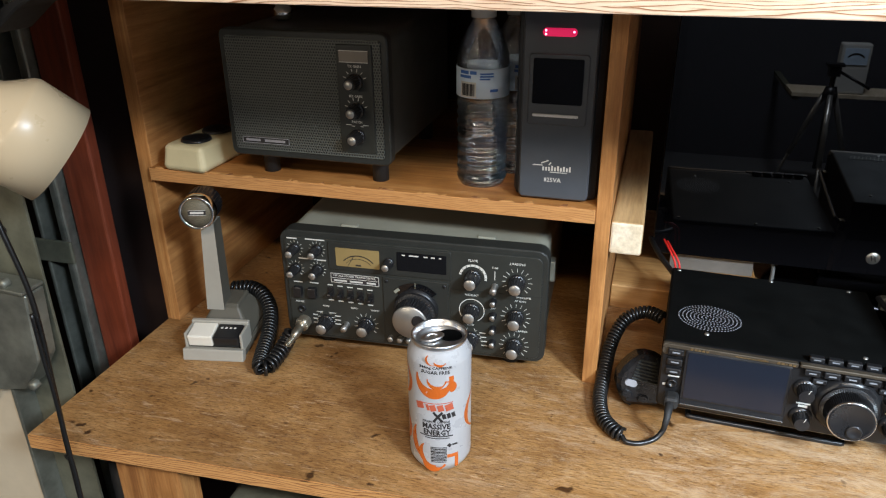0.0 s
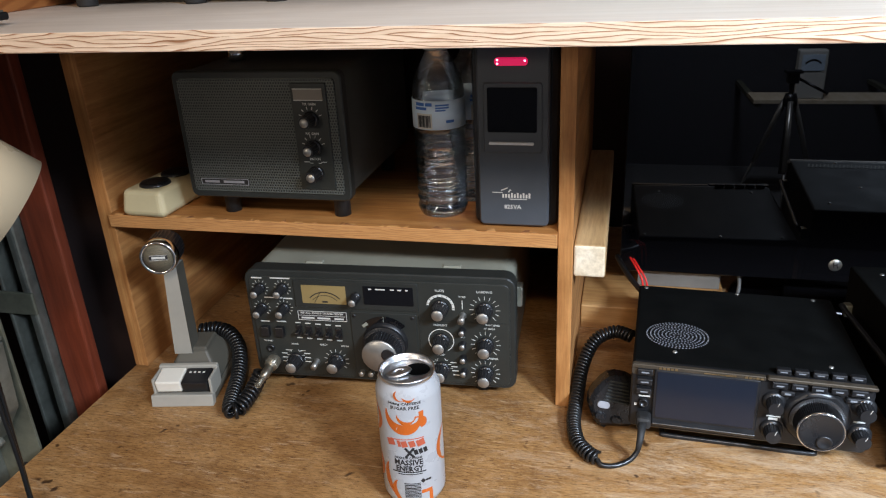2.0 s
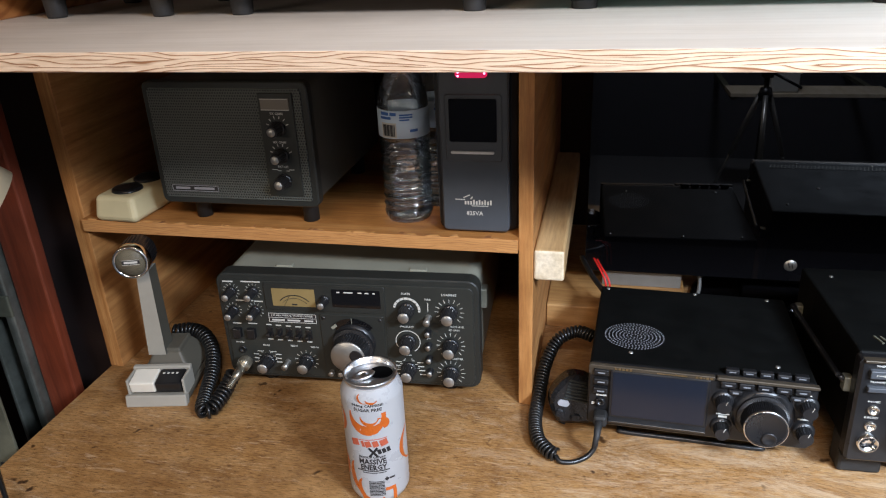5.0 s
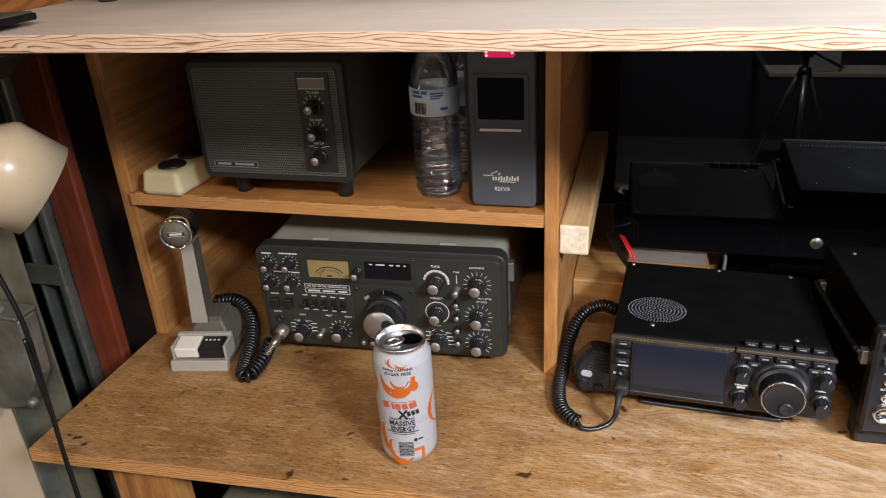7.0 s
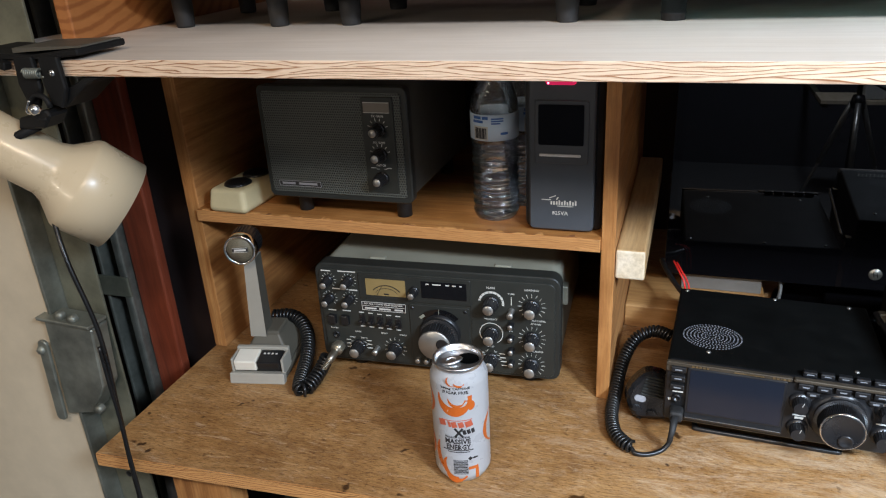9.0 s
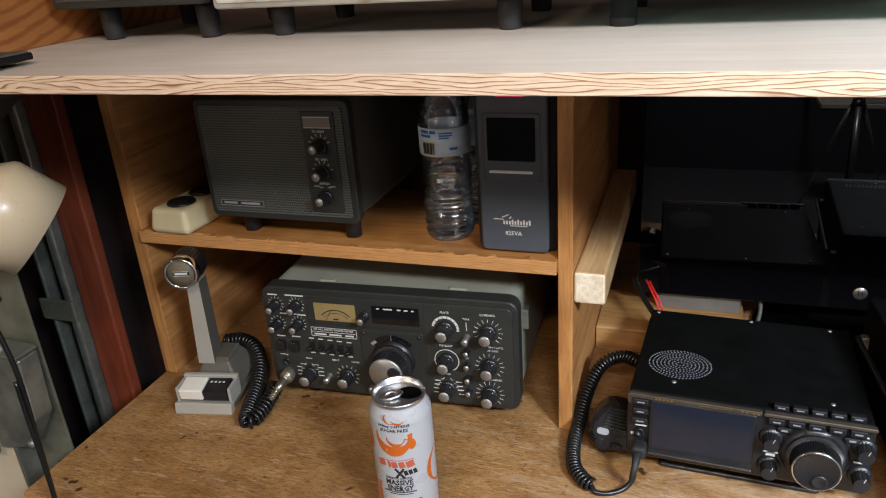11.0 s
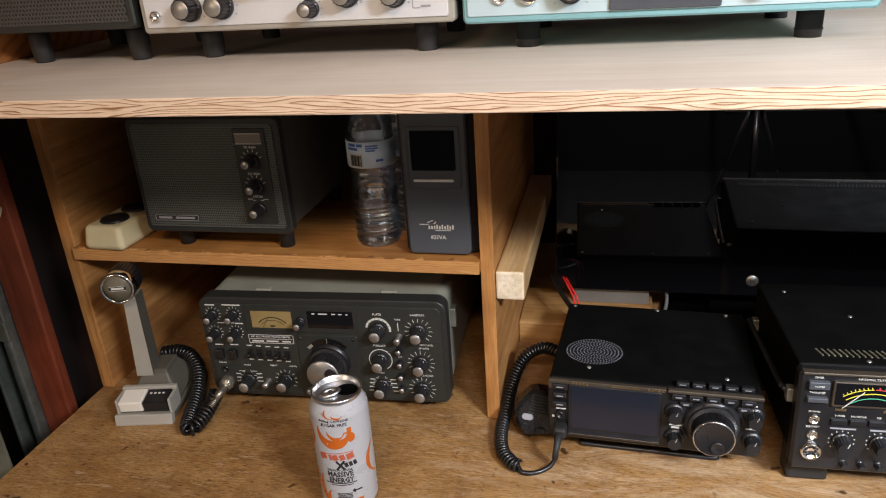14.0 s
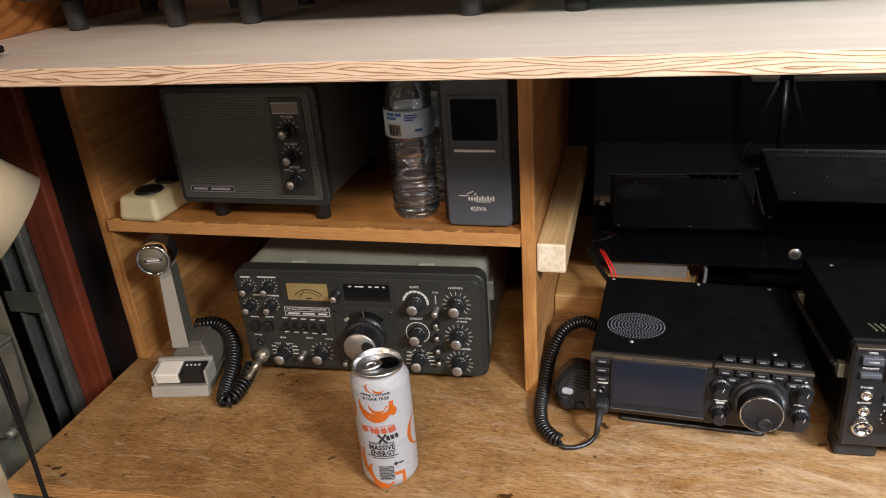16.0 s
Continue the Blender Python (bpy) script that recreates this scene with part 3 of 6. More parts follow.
part("cleat", faces_by(bm_box((0.0178, 0.004, 0.931), (0.0545, 0.40, 0.971), 0.003), lambda n: n.y < -0.5, 1), [M_CLEAT_SHADED, M_CLEAT], cubby, "pale pine cleat screwed along the divider, shade coloured into its sides")

upper = thing("upper_shelf", pose(0, 0, 0), "long pale sanded plywood shelf with a raw fir edge", "shelf")
ply = bm_box((-0.687, -0.258, 1.2325), (1.15, 0.47, PLY_Z), 0.001)
part("shelf_board", faces_by(ply, lambda n: abs(n.z) < 0.6, 1), [M_PALE, M_EDGE], upper)
part("front_strip", faces_by(bm_box((-0.80, -0.258, 1.2325), (-0.6872, -0.212, PLY_Z), 0.001), lambda n: abs(n.z) < 0.6, 1), [M_PALE, M_EDGE], upper)
part("end_board", bm_box((-0.610, -0.150, PLY_Z), (-0.590, 0.40, 1.62), 0.002), M_KNOTTY, upper, "orange knotty pine end board")
part("right_support", bm_box((1.13, 0.0, DESK_Z), (1.15, 0.46, 1.2325), 0.002), M_PANEL, upper)

back_plank = thing("loose_board", pose(0, 0, DESK_Z), "short pine board lying on the desk behind the radio", "board")
part("plank", bm_box((0.0185, 0.205, 0.0), (0.226, 0.33, 0.038), 0.002), M_BLOCK, back_plank)

# left side: galvanised door track, plate with holes, cream door, red board
structure("wall_back", bm_box((-2.4, 0.66, 0.0), (2.4, 0.72, 2.7)), M_DARKWALL)
structure("wall_left_return", bm_box((-1.35, 0.10, 0.0), (-0.64, 0.14, 2.7)), M_DARKWALL)
# Side walls and ceiling are unseen, added as pale reflectors for fill light.
structure("wall_left", bm_box((-2.4, -3.4, 0.0), (-2.34, 0.66, 2.7)), M_BOUNCE)
structure("wall_right", bm_box((2.34, -3.4, 0.0), (2.4, 0.66, 2.7)), M_BOUNCE)
structure("wall_front", bm_box((-2.4, -3.46, 0.0), (2.4, -3.4, 2.7)), M_ROOM)
structure("floor", bm_box((-2.4, -3.4, -0.05), (2.4, 0.7, 0.0)), M_FLOOR)
structure("ceiling", bm_box((-2.4, -3.4, 2.7), (2.4, 0.7, 2.75)), M_BOUNCE)

red = thing("red_board", pose(0, 0, 0), "tall red-stained plank leaning in the dark corner", "board")
part("plank", bm_box((-0.735, 0.0, 0.0), (-0.682, 0.02, 1.72), 0.003), M_RED, red)

track = thing("door_track", pose(0, 0, 0), "dull galvanised garage door track with bolted flanges", "door track")
part("channel", bm_box((-0.83, 0.03, 0.0), (-0.745, 0.04, 2.4), 0.002), M_GALV_D, track)
part("flange", joined(bm_box((-0.752, -0.015, 0.0), (-0.738, 0.03, 2.4), 0.004), bm_box((-0.79, -0.012, 0.0), (-0.784, 0.03, 2.4), 0.002)), M_GALV, track)
for z in (0.55, 0.83, 1.33):
    part("strap", bm_box((-0.80, -0.018, z), (-0.735, -0.012, z + 0.035), 0.002), M_GALV_D, track)

plate = thing("angle_post", pose(0, 0, 0), "grey perforated steel angle post beside the door", "steel post")
part("web", bm_box((-0.692, -0.175, 0.0), (-0.628, -0.171, 2.4), 0.001), M_GALV_D, plate)
part("lip", bm_box((-0.697, -0.204, 0.0), (-0.692, -0.171, 2.4), 0.001), M_GALV, plate)
for k in range(9):
    z = 0.62 + 0.085 * k
    part("hole", front_disc(-0.668 + 0.012 * (k % 2), z, -0.1755, [(0, 0.0006), (0.0042, 0.0006), (0.0052, 0)], 12), M_BLACK, plate)

door = tagged(thing("garage_door", pose(0, 0, 0), "cream painted garage door panel", "door"), kind="structure")
part("panel", bm_box((-1.6, -0.20, 0.0), (-0.698, -0.165, 2.2), 0.004), M_CREAM, door)

bracket = thing("latch_bracket", pose(-0.668, -0.182, 0.82, 0, 3, 0), "dirty galvanised steel box bracket bolted to the post", "bracket")
part("box", bm_plate([(-0.035, -0.072), (0.012, -0.060), (0.040, -0.012), (0.042, 0.078), (-0.035, 0.080)], -0.030, 0.0, 0.002), M_GALV, bracket)
part("side_tab", bm_plate(rounded(-0.050, -0.080, -0.034, 0.050, 0.007), -0.036, -0.031, 0.001), M_GALV, bracket)
part("top_flange", bm_box((-0.044, -0.034, 0.080), (0.042, 0.0, 0.085), 0.0015), M_GALV, bracket)
for x, z in ((-0.008, 0.090), (0.012, 0.088), (-0.045, 0.035), (0.03, -0.045)):
    part("bolt", front_disc(x, z, -0.022 if z > 0.08 else -0.030, [(0, 0.010), (0.005, 0.010), (0.007, 0.007), (0.007, 0.0)], 6), M_GALV, bracket)

pipes = thing("pipe_elbow", pose(0, 0, 0), "grey pipe elbow under the desk corner", "pipe")
part("pipe", bm_tube(spline([(-0.66, -0.10, 0.0), (-0.655, -0.10, 0.55), (-0.63, -0.11, 0.635), (-0.55, -0.14, 0.655), (-0.42, -0.15, 0.655)], 8), 0.018, 12), M_GREYTUBE, pipes)
low_box = thing("metal_case", pose(-0.30, -0.12, 0.0), "grey metal case standing under the desk", "case")
part("body", bm_box((-0.13, -0.08, 0.0), (0.16, 0.25, 0.60), 0.006), M_GALV_D, low_box)


# ---- clamp lamp on the upper shelf's front edge ----
lamp = thing("clamp_lamp", pose(-0.575, -0.235, 1.16), "cream enamel clamp lamp with black spring clamp, switched off", "lamp")
axis = Vector((0.55, 0.50, -0.67)).normalized()
aim = Matrix.Translation((-0.037, -0.040, 0.008)) @ axis.to_track_quat("Z", "Y").to_matrix().to_4x4()
part("shade", bm_lathe([(0.0, -0.026), (0.026, -0.026), (0.031, -0.02), (0.032, 0.058), (0.036, 0.068), (0.054, 0.088), (0.0560, 0.093), (0.0548, 0.144), (0.0535, 0.144), (0.0535, 0.096), (0.03, 0.068), (0.0, 0.06)], 48, aim), M_SHADE, lamp)
part("socket", bm_lathe([(0, -0.05), (0.016, -0.05), (0.018, -0.026), (0.0, -0.026)], 20, aim), M_BLACK, lamp)
part("clamp_jaw", bm_plate([(-0.052, 0.098), (-0.01, 0.096), (0.03, 0.094), (0.094, 0.101), (0.094, 0.094), (0.045, 0.0895), (0.012, 0.0895), (-0.052, 0.090)], -0.030, 0.040, 0.0015), M_CLAMP, lamp)
part("jaw_pad", bm_plate([(0.004, 0.1005), (0.092, 0.1025), (0.092, 0.1008), (0.004, 0.0955)], -0.022, 0.036), M_OLIVE, lamp)
part("grip", bm_plate([(-0.12, 0.100), (-0.05, 0.102), (0.006, 0.088), (0.004, 0.080), (-0.05, 0.092), (-0.12, 0.091)], -0.038, -0.027, 0.0015), M_CLAMP, lamp)
for x in (0.046, 0.014):
    part("clamp_cheek", bm_plate([(x, 0.094), (x + 0.024, 0.094), (x + 0.026, 0.062), (x + 0.016, 0.042), (x + 0.004, 0.046), (x - 0.002, 0.066)], -0.034, -0.0275, 0.0015), M_CLAMP, lamp)
part("rivet", front_disc(0.060, 0.078, -0.034, [(0, 0.002), (0.003, 0.0016), (0.0036, 0)], 12), M_CHROME, lamp)
part("lower_arm", bm_plate([(0.056, 0.040), (0.090, 0.064), (0.106, 0.071), (0.090, 0.0715), (0.064, 0.060)], -0.026, 0.02, 0.0015), M_CLAMP, lamp)
part("spring", coil([(0.028, -0.036, 0.078), (0.048, -0.036, 0.078)], 0.0045, 0.0011, 0.0026), M_GALV, lamp)
part("ring", bm_tube([(0.038 + 0.013 * math.cos(a * 0.35), -0.038, 0.044 + 0.013 * math.sin(a * 0.35)) for a in range(16)], 0.003, 8), M_CLAMP, lamp)
part("lower_block", bm_plate([(0.002, 0.020), (0.038, 0.022), (0.050, 0.036), (0.044, 0.042), (0.006, 0.032)], -0.040, -0.014, 0.002), M_CLAMP, lamp)
part("wing_nut", front_disc(0.036, 0.043, -0.040, [(0, 0.009), (0.005, 0.008), (0.006, 0.0)], 8), M_CHROME, lamp)
part("swivel", bm_tube([(0.02, -0.03, 0.022), (-0.01, -0.04, 0.010), (-0.034, -0.05, -0.004)], 0.005, 8), M_CLAMP, lamp)
part("hook", bm_tube(spline([(0.030, -0.042, 0.052), (0.024, -0.043, 0.040), (0.034, -0.043, 0.038)], 6), 0.0013, 6), M_CHROME, lamp)
lamp_cord = thing("lamp_cord", pose(0, 0, 0), "black lamp cord hanging past the desk edge", "cord")
part("cord", bm_tube(spline([(-0.605, -0.235, 1.15), (-0.575, -0.262, 1.09), (-0.550, -0.282, 1.035), (-0.530, -0.285, 0.945), (-0.530, -0.288, 0.84), (-0.530, -0.292, 0.74), (-0.528, -0.292, 0.62), (-0.51, -0.28, 0.4)], 10), 0.0028, 8), M_CORD, lamp_cord)
part("cord", bm_tube(spline([(-0.531, -0.289, 0.93), (-0.528, -0.292, 0.88), (-0.526, -0.293, 0.84), (-0.524, -0.296, 0.74), (-0.522, -0.296, 0.62), (-0.50, -0.28, 0.42)], 10), 0.0024, 8), M_CORD, lamp_cord)


# ---- vintage transceiver under the middle shelf ----
def transceiver():
    W, H, D = 0.342, 0.154, 0.30
    o = thing("transceiver", pose(-0.398, -0.0155, 0.767, 0, 0, 3.0) @ Matrix.Scale(1.02, 4), "vintage dark grey transceiver with amber meter, silver-capped knobs, grey case", "radio")
    part("case", bm_plate(rounded(0.004, 0.002, W - 0.004, H - 0.001, 0.016), 0.022, D, 0.0012), M_LID, o, "light grey steel case")
    part("bezel", bm_plate(rounded(0, 0, W, H, 0.014), 0.0, 0.024, 0.0015), M_CHAR, o)
    part("front_panel", bm_plate(rounded(0.007, 0.006, W - 0.007, H - 0.008, 0.008), -0.0025, 0.002, 0.0006), M_FACE, o)
    part("meter_bezel", bm_plate(rounded(0.066, 0.106, 0.224, 0.144, 0.002), -0.0045, -0.002, 0.0006), M_CHAR, o)
    part("meter_card", bm_plate(rounded(0.0765, 0.1125, 0.1335, 0.1375, 0.001), -0.0052, -0.004), M_METERFACE, o, "amber meter card with black scale")
    part("meter_scale", joined(arc_band(0.106, 0.1025, 0.0255, 0.0268, -48, 48, -0.0056), arc_band(0.106, 0.1025, 0.0215, 0.0221, -48, 48, -0.0056), bars([(0.0965, 0.121, 0.0006, 0.018, -30), (0.106, 0.1155, 0.007, 0.002, 0)], -0.0056)), M_BLKPRINT, o)
    part("frequency_window", bm_plate(rounded(0.156, 0.114, 0.2185, 0.139, 0.001), -0.0052, -0.004), M_SCREEN, o, "unlit black frequency window")
    part("window_print", bars([(0.165, 0.1355, 0.004, 0.0016, 0), (0.178, 0.1355, 0.012, 0.0016, 0), (0.193, 0.1355, 0.005, 0.0016, 0), (0.202, 0.1355, 0.005, 0.0016, 0), (0.211, 0.1355, 0.003, 0.0016, 0)], -0.0055), M_WHITE, o)
    part("badge", bm_plate(rounded(0.067, 0.087, 0.1315, 0.101, 0.0008), -0.0035, -0.002), M_BLKPRINT, o)
    part("badge_print", joined(bars([(0.099, 0.1004, 0.063, 0.0006, 0), (0.099, 0.0877, 0.063, 0.0006, 0), (0.0675, 0.094, 0.0006, 0.0125, 0), (0.131, 0.094, 0.0006, 0.0125, 0), (0.099, 0.0942, 0.061, 0.0005, 0)], -0.0038),
                               bars([(0.080, 0.0907, 0.017, 0.0022, 0), (0.101, 0.0907, 0.017, 0.0022, 0), (0.121, 0.0907, 0.012, 0.0022, 0)], -0.0038)), M_WHITE, o)
    writing("badge_line", "HF ALL MODE TRANSCEIVER", 0.0035, 0.099, 0.0975, -0.0037, M_WHITE, o, 0.056)
    part("tuning_plate", bm_plate(rounded(0.136, 0.012, 0.2205, 0.102, 0.002), -0.0042, -0.002, 0.0006), M_CHAR, o)
    for x, z in ((0.141, 0.097), (0.2155, 0.097)):
        part("screw", front_disc(x, z, -0.004, [(0, 0.0012), (0.0022, 0.0010), (0.0026, 0)], 10), M_BLACK, o)
    part("dial_skirt", front_disc(0.179, 0.062, -0.004, [(0, 0.008), (0.022, 0.008), (0.0265, 0.006), (0.029, 0.0)], 40), M_BLACK, o)
    part("dial_window", arc_band(0.179, 0.062, 0.026, 0.0365, -48, 48, -0.006), M_SCREEN, o)
    part("dial_pointer", bars([(0.155, 0.086, 0.008, 0.0042, 40), (0.179, 0.095, 0.0006, 0.008, 0)], -0.0065), M_LID, o)
    main = part("main_knob", bm_knob(0.0245, 0.026, 40), M_BLACK, o, at=pose(0.179, -0.010, 0.060))
    part("knob_face", front_disc(0, 0, -0.026, [(0, 0.0012), (0.0212, 0.0012), (0.0222, 0), (0.0222, -0.001)], 40), M_ALU, main, "spun aluminium face")
    part("finger_hole", front_disc(0.0115, 0.003, -0.0273, [(0, 0.0006), (0.0065, 0.0006), (0.0085, 0.001), (0.0085, 0)], 24), M_BLACK, main)
    # four small knobs, upper left
    for x, z in ((0.021, 0.130), (0.051, 0.131), (0.020, 0.102), (0.050, 0.103)):
        knob(o, x, z, 0.0062, 0.021, y=-0.002)
        part("scale_marks", bars(dial_marks(x, z, 0.0085, 0.0112, -140, 140, 11, 0.00045), -0.0028), M_WHITE, o)
    part("small_print", bars([(0.018, 0.144, 0.014, 0.0016, 0), (0.049, 0.1445, 0.026, 0.0016, 0), (0.037, 0.117, 0.024, 0.0015, 0), (0.056, 0.1165, 0.012, 0.0015, 0), (0.021, 0.0825, 0.012, 0.0015, 0), (0.043, 0.083, 0.012, 0.0015, 0)] +
                            [(0.065 + 0.0133 * k, 0.0825 - 0.0005 * k, 0.007, 0.0014, 0) for k in range(5)] + [(0.065 + 0.0133 * k, 0.0605 - 0.0004 * k, 0.007, 0.0014, 0) for k in range(5)], -0.0028), M_WHITE, o)
    knob(o, 0.146, 0.1235, 0.006, 0.018, y=-0.004, pointer=40)
    for x in (0.021, 0.0405):
        part("rocker_switch", bm_box((x - 0.0055, -0.009, 0.0625), (x + 0.0055, -0.002, 0.0765), 0.001), M_BLACK, o)
    for k in range(5):
        x, z = 0.0655 + 0.0133 * k, 0.072 - 0.0006 * k
        s = part("lever_switch", bm_box((x - 0.004, -0.004, z - 0.0075), (x + 0.004, -0.002, z + 0.0075), 0.0008), M_BLACK, o)
        part("lever", bm_box((x - 0.0028, -0.0125, z - 0.004), (x + 0.0028, -0.003, z + 0.001), 0.001), M_BLACK, s)
    part("phones_jack", front_disc(0.023, 0.043, -0.002, [(0, 0.0005), (0.0028, 0.0005), (0.0036, 0.003), (0.005, 0.003), (0.005, 0)], 18), M_BLACK, o)
    part("mic_socket", front_disc(0.023, 0.022, -0.002, [(0, 0.002), (0.007, 0.002), (0.008, 0.006), (0.0095, 0.006), (0.0095, 0)], 20), M_CHROME, o)
    knob(o, 0.056, 0.027, 0.0095, 0.022, y=-0.002, pointer=-60)
    part("mode_print", bars([(0.041, 0.036, 0.007, 0.0012, 0), (0.041, 0.030, 0.007, 0.0012, 0), (0.041, 0.024, 0.007, 0.0012, 0), (0.072, 0.037, 0.008, 0.0012, 0), (0.072, 0.031, 0.008, 0.0012, 0), (0.072, 0.025, 0.008, 0.0012, 0), (0.047, 0.041, 0.008, 0.0006, 0), (0.066, 0.041, 0.008, 0.0006, 0)], -0.0028), M_WHITE, o)
    for cx, cz, left, right in ((0.056, 0.027, (0.050, 0.044, 0.042), (0.063, 0.068, 0.069)), (0.249, 0.026, (0.243, 0.237, 0.235), (0.255, 0.261, 0.263))):
        part("leader_lines", bars([((x + cx + d * 0.008) / 2, cz + 0.0125 - 0.0055 * k, abs(x - cx - d * 0.008), 0.00045, 0) for d, side in ((-1, left), (1, right)) for k, x in enumerate(side)] + [(cx - 0.005, cz + 0.0135, 0.0005, 0.004, -25), (cx + 0.005, cz + 0.0135, 0.0005, 0.004, 25)], -0.0029), M_WHITE, o)
    part("bat_handle", joined(front_disc(0.084, 0.026, -0.002, [(0, 0.016), (0.0042, 0.016), (0.0032, 0.004), (0.0045, 0.0)], 14)), M_ALU, o)
    knob(o, 0.111, 0.029, 0.0095, 0.021, y=-0.002, pointer=30)
    part("scale_marks", bars(dial_marks(0.111, 0.029, 0.0125, 0.0165, -130, 130, 11, 0.0005), -0.0028), M_WHITE, o)
    for x in (0.1445, 0.157, 0.169):
        part("push_button", front_disc(x, 0.015, -0.004, [(0, 0.007), (0.0032, 0.007), (0.0038, 0.0055), (0.0038, 0)], 14), M_ALU, o)
    # right-hand block
    part("divider_line", bars([(0.2235, 0.076, 0.0008, 0.13, 0), (0.280, 0.0945, 0.112, 0.0008, 0)], -0.0028), M_CHAR, o)
    for x, z, r in ((0.251, 0.113, 0.0095), (0.305, 0.112, 0.0095), (0.250, 0.067, 0.0095), (0.305, 0.064, 0.0095), (0.249, 0.026, 0.0095), (0.304, 0.023, 0.0095)):
        knob(o, x, z, r, 0.022, y=-0.002, pointer=35)
    for x, z in ((0.305, 0.112), (0.305, 0.064), (0.304, 0.023)):
        part("scale_marks", bars(dial_marks(x, z, 0.0135, 0.0185, -135, 135, 13, 0.0005), -0.0028), M_WHITE, o)
    part("dial_ring", arc_band(0.251, 0.113, 0.0145, 0.0175, -80, 100, -0.0028), M_WHITE, o)
    part("ring_marks", bars(dial_marks(0.251, 0.113, 0.0148, 0.0172, -70, 90, 9, 0.0005), -0.0031), M_BLKPRINT, o)
    part("dial_ring", arc_band(0.250, 0.067, 0.0152, 0.0162, -130, 150, -0.0028), M_WHITE, o)
    part("band_print", bars([(0.236 - 0.001 * k, 0.036 - 0.006 * k, 0.007, 0.0012, 0) for k in range(4)] + [(0.264 + 0.001 * k, 0.036 - 0.006 * k, 0.008, 0.0012, 0) for k in range(4)], -0.0028), M_WHITE, o)
    part("bat_handle", front_disc(0.278, 0.103, -0.002, [(0, 0.016), (0.0045, 0.016), (0.0034, 0.004), (0.005, 0.0)], 14), M_ALU, o)
    part("slot_line", bars([(0.278, 0.118, 0.0009, 0.012, 0)], -0.0028), M_WHITE, o)
    for k in range(4):
        x, z = 0.277, 0.083 - 0.0195 * k
        b = part("push_button", front_disc(x, z, -0.002, [(0, 0.010), (0.004, 0.010), (0.0046, 0.008), (0.0046, 0)], 14), M_BLACK, o)
        part("button_cap", front_disc(x, z, -0.012, [(0, 0.0008), (0.0036, 0.0006), (0.0036, 0)], 12), M_ALU, b)
    for text, x, z, s in (("PLATE", 0.251, 0.1355, 0.0042), ("LOADING", 0.305, 0.136, 0.0042), ("TUNE", 0.278, 0.1285, 0.0032), ("PRESELECT", 0.250, 0.0885, 0.0036), ("AF GAIN", 0.310, 0.0865, 0.0036), ("BAND", 0.249, 0.0465, 0.0034), ("CLARIFIER", 0.312, 0.0445, 0.0036), ("PHONES", 0.021, 0.0535, 0.003), ("MODE", 0.057, 0.0505, 0.0032), ("REJECT", 0.096, 0.0515, 0.0032), ("WIDTH", 0.124, 0.051, 0.0032), ("ATT", 0.277, 0.0725, 0.0028), ("PROC LEVEL", 0.314, 0.0915, 0.0033)):
        writing("print", text, s, x, z, -0.0028, M_WHITE, o)
    for x in (0.045, 0.297):
        part("foot", bm_lathe([(0, 0.0), (0.012, 0.0), (0.014, -0.004), (0.012, -0.0166), (0, -0.0166)], 18, pose(x, 0.030, 0.0)), M_RUBBER, o)
        part("foot", bm_lathe([(0, 0.0), (0.012, 0.0), (0.014, -0.004), (0.012, -0.0166), (0, -0.0166)], 18, pose(x, 0.26, 0.0)), M_RUBBER, o)
    for x in (0.085, 0.262):
        part("case_lip", bm_box((x - 0.011, 0.026, H - 0.002), (x + 0.011, 0.034, H + 0.0012), 0.001), M_LID, o)
    part("side_latch", bm_box((W - 0.005, 0.05, 0.09), (W + 0.004, 0.066, 0.118), 0.0015), M_GALV, o)
    return o


transceiver()

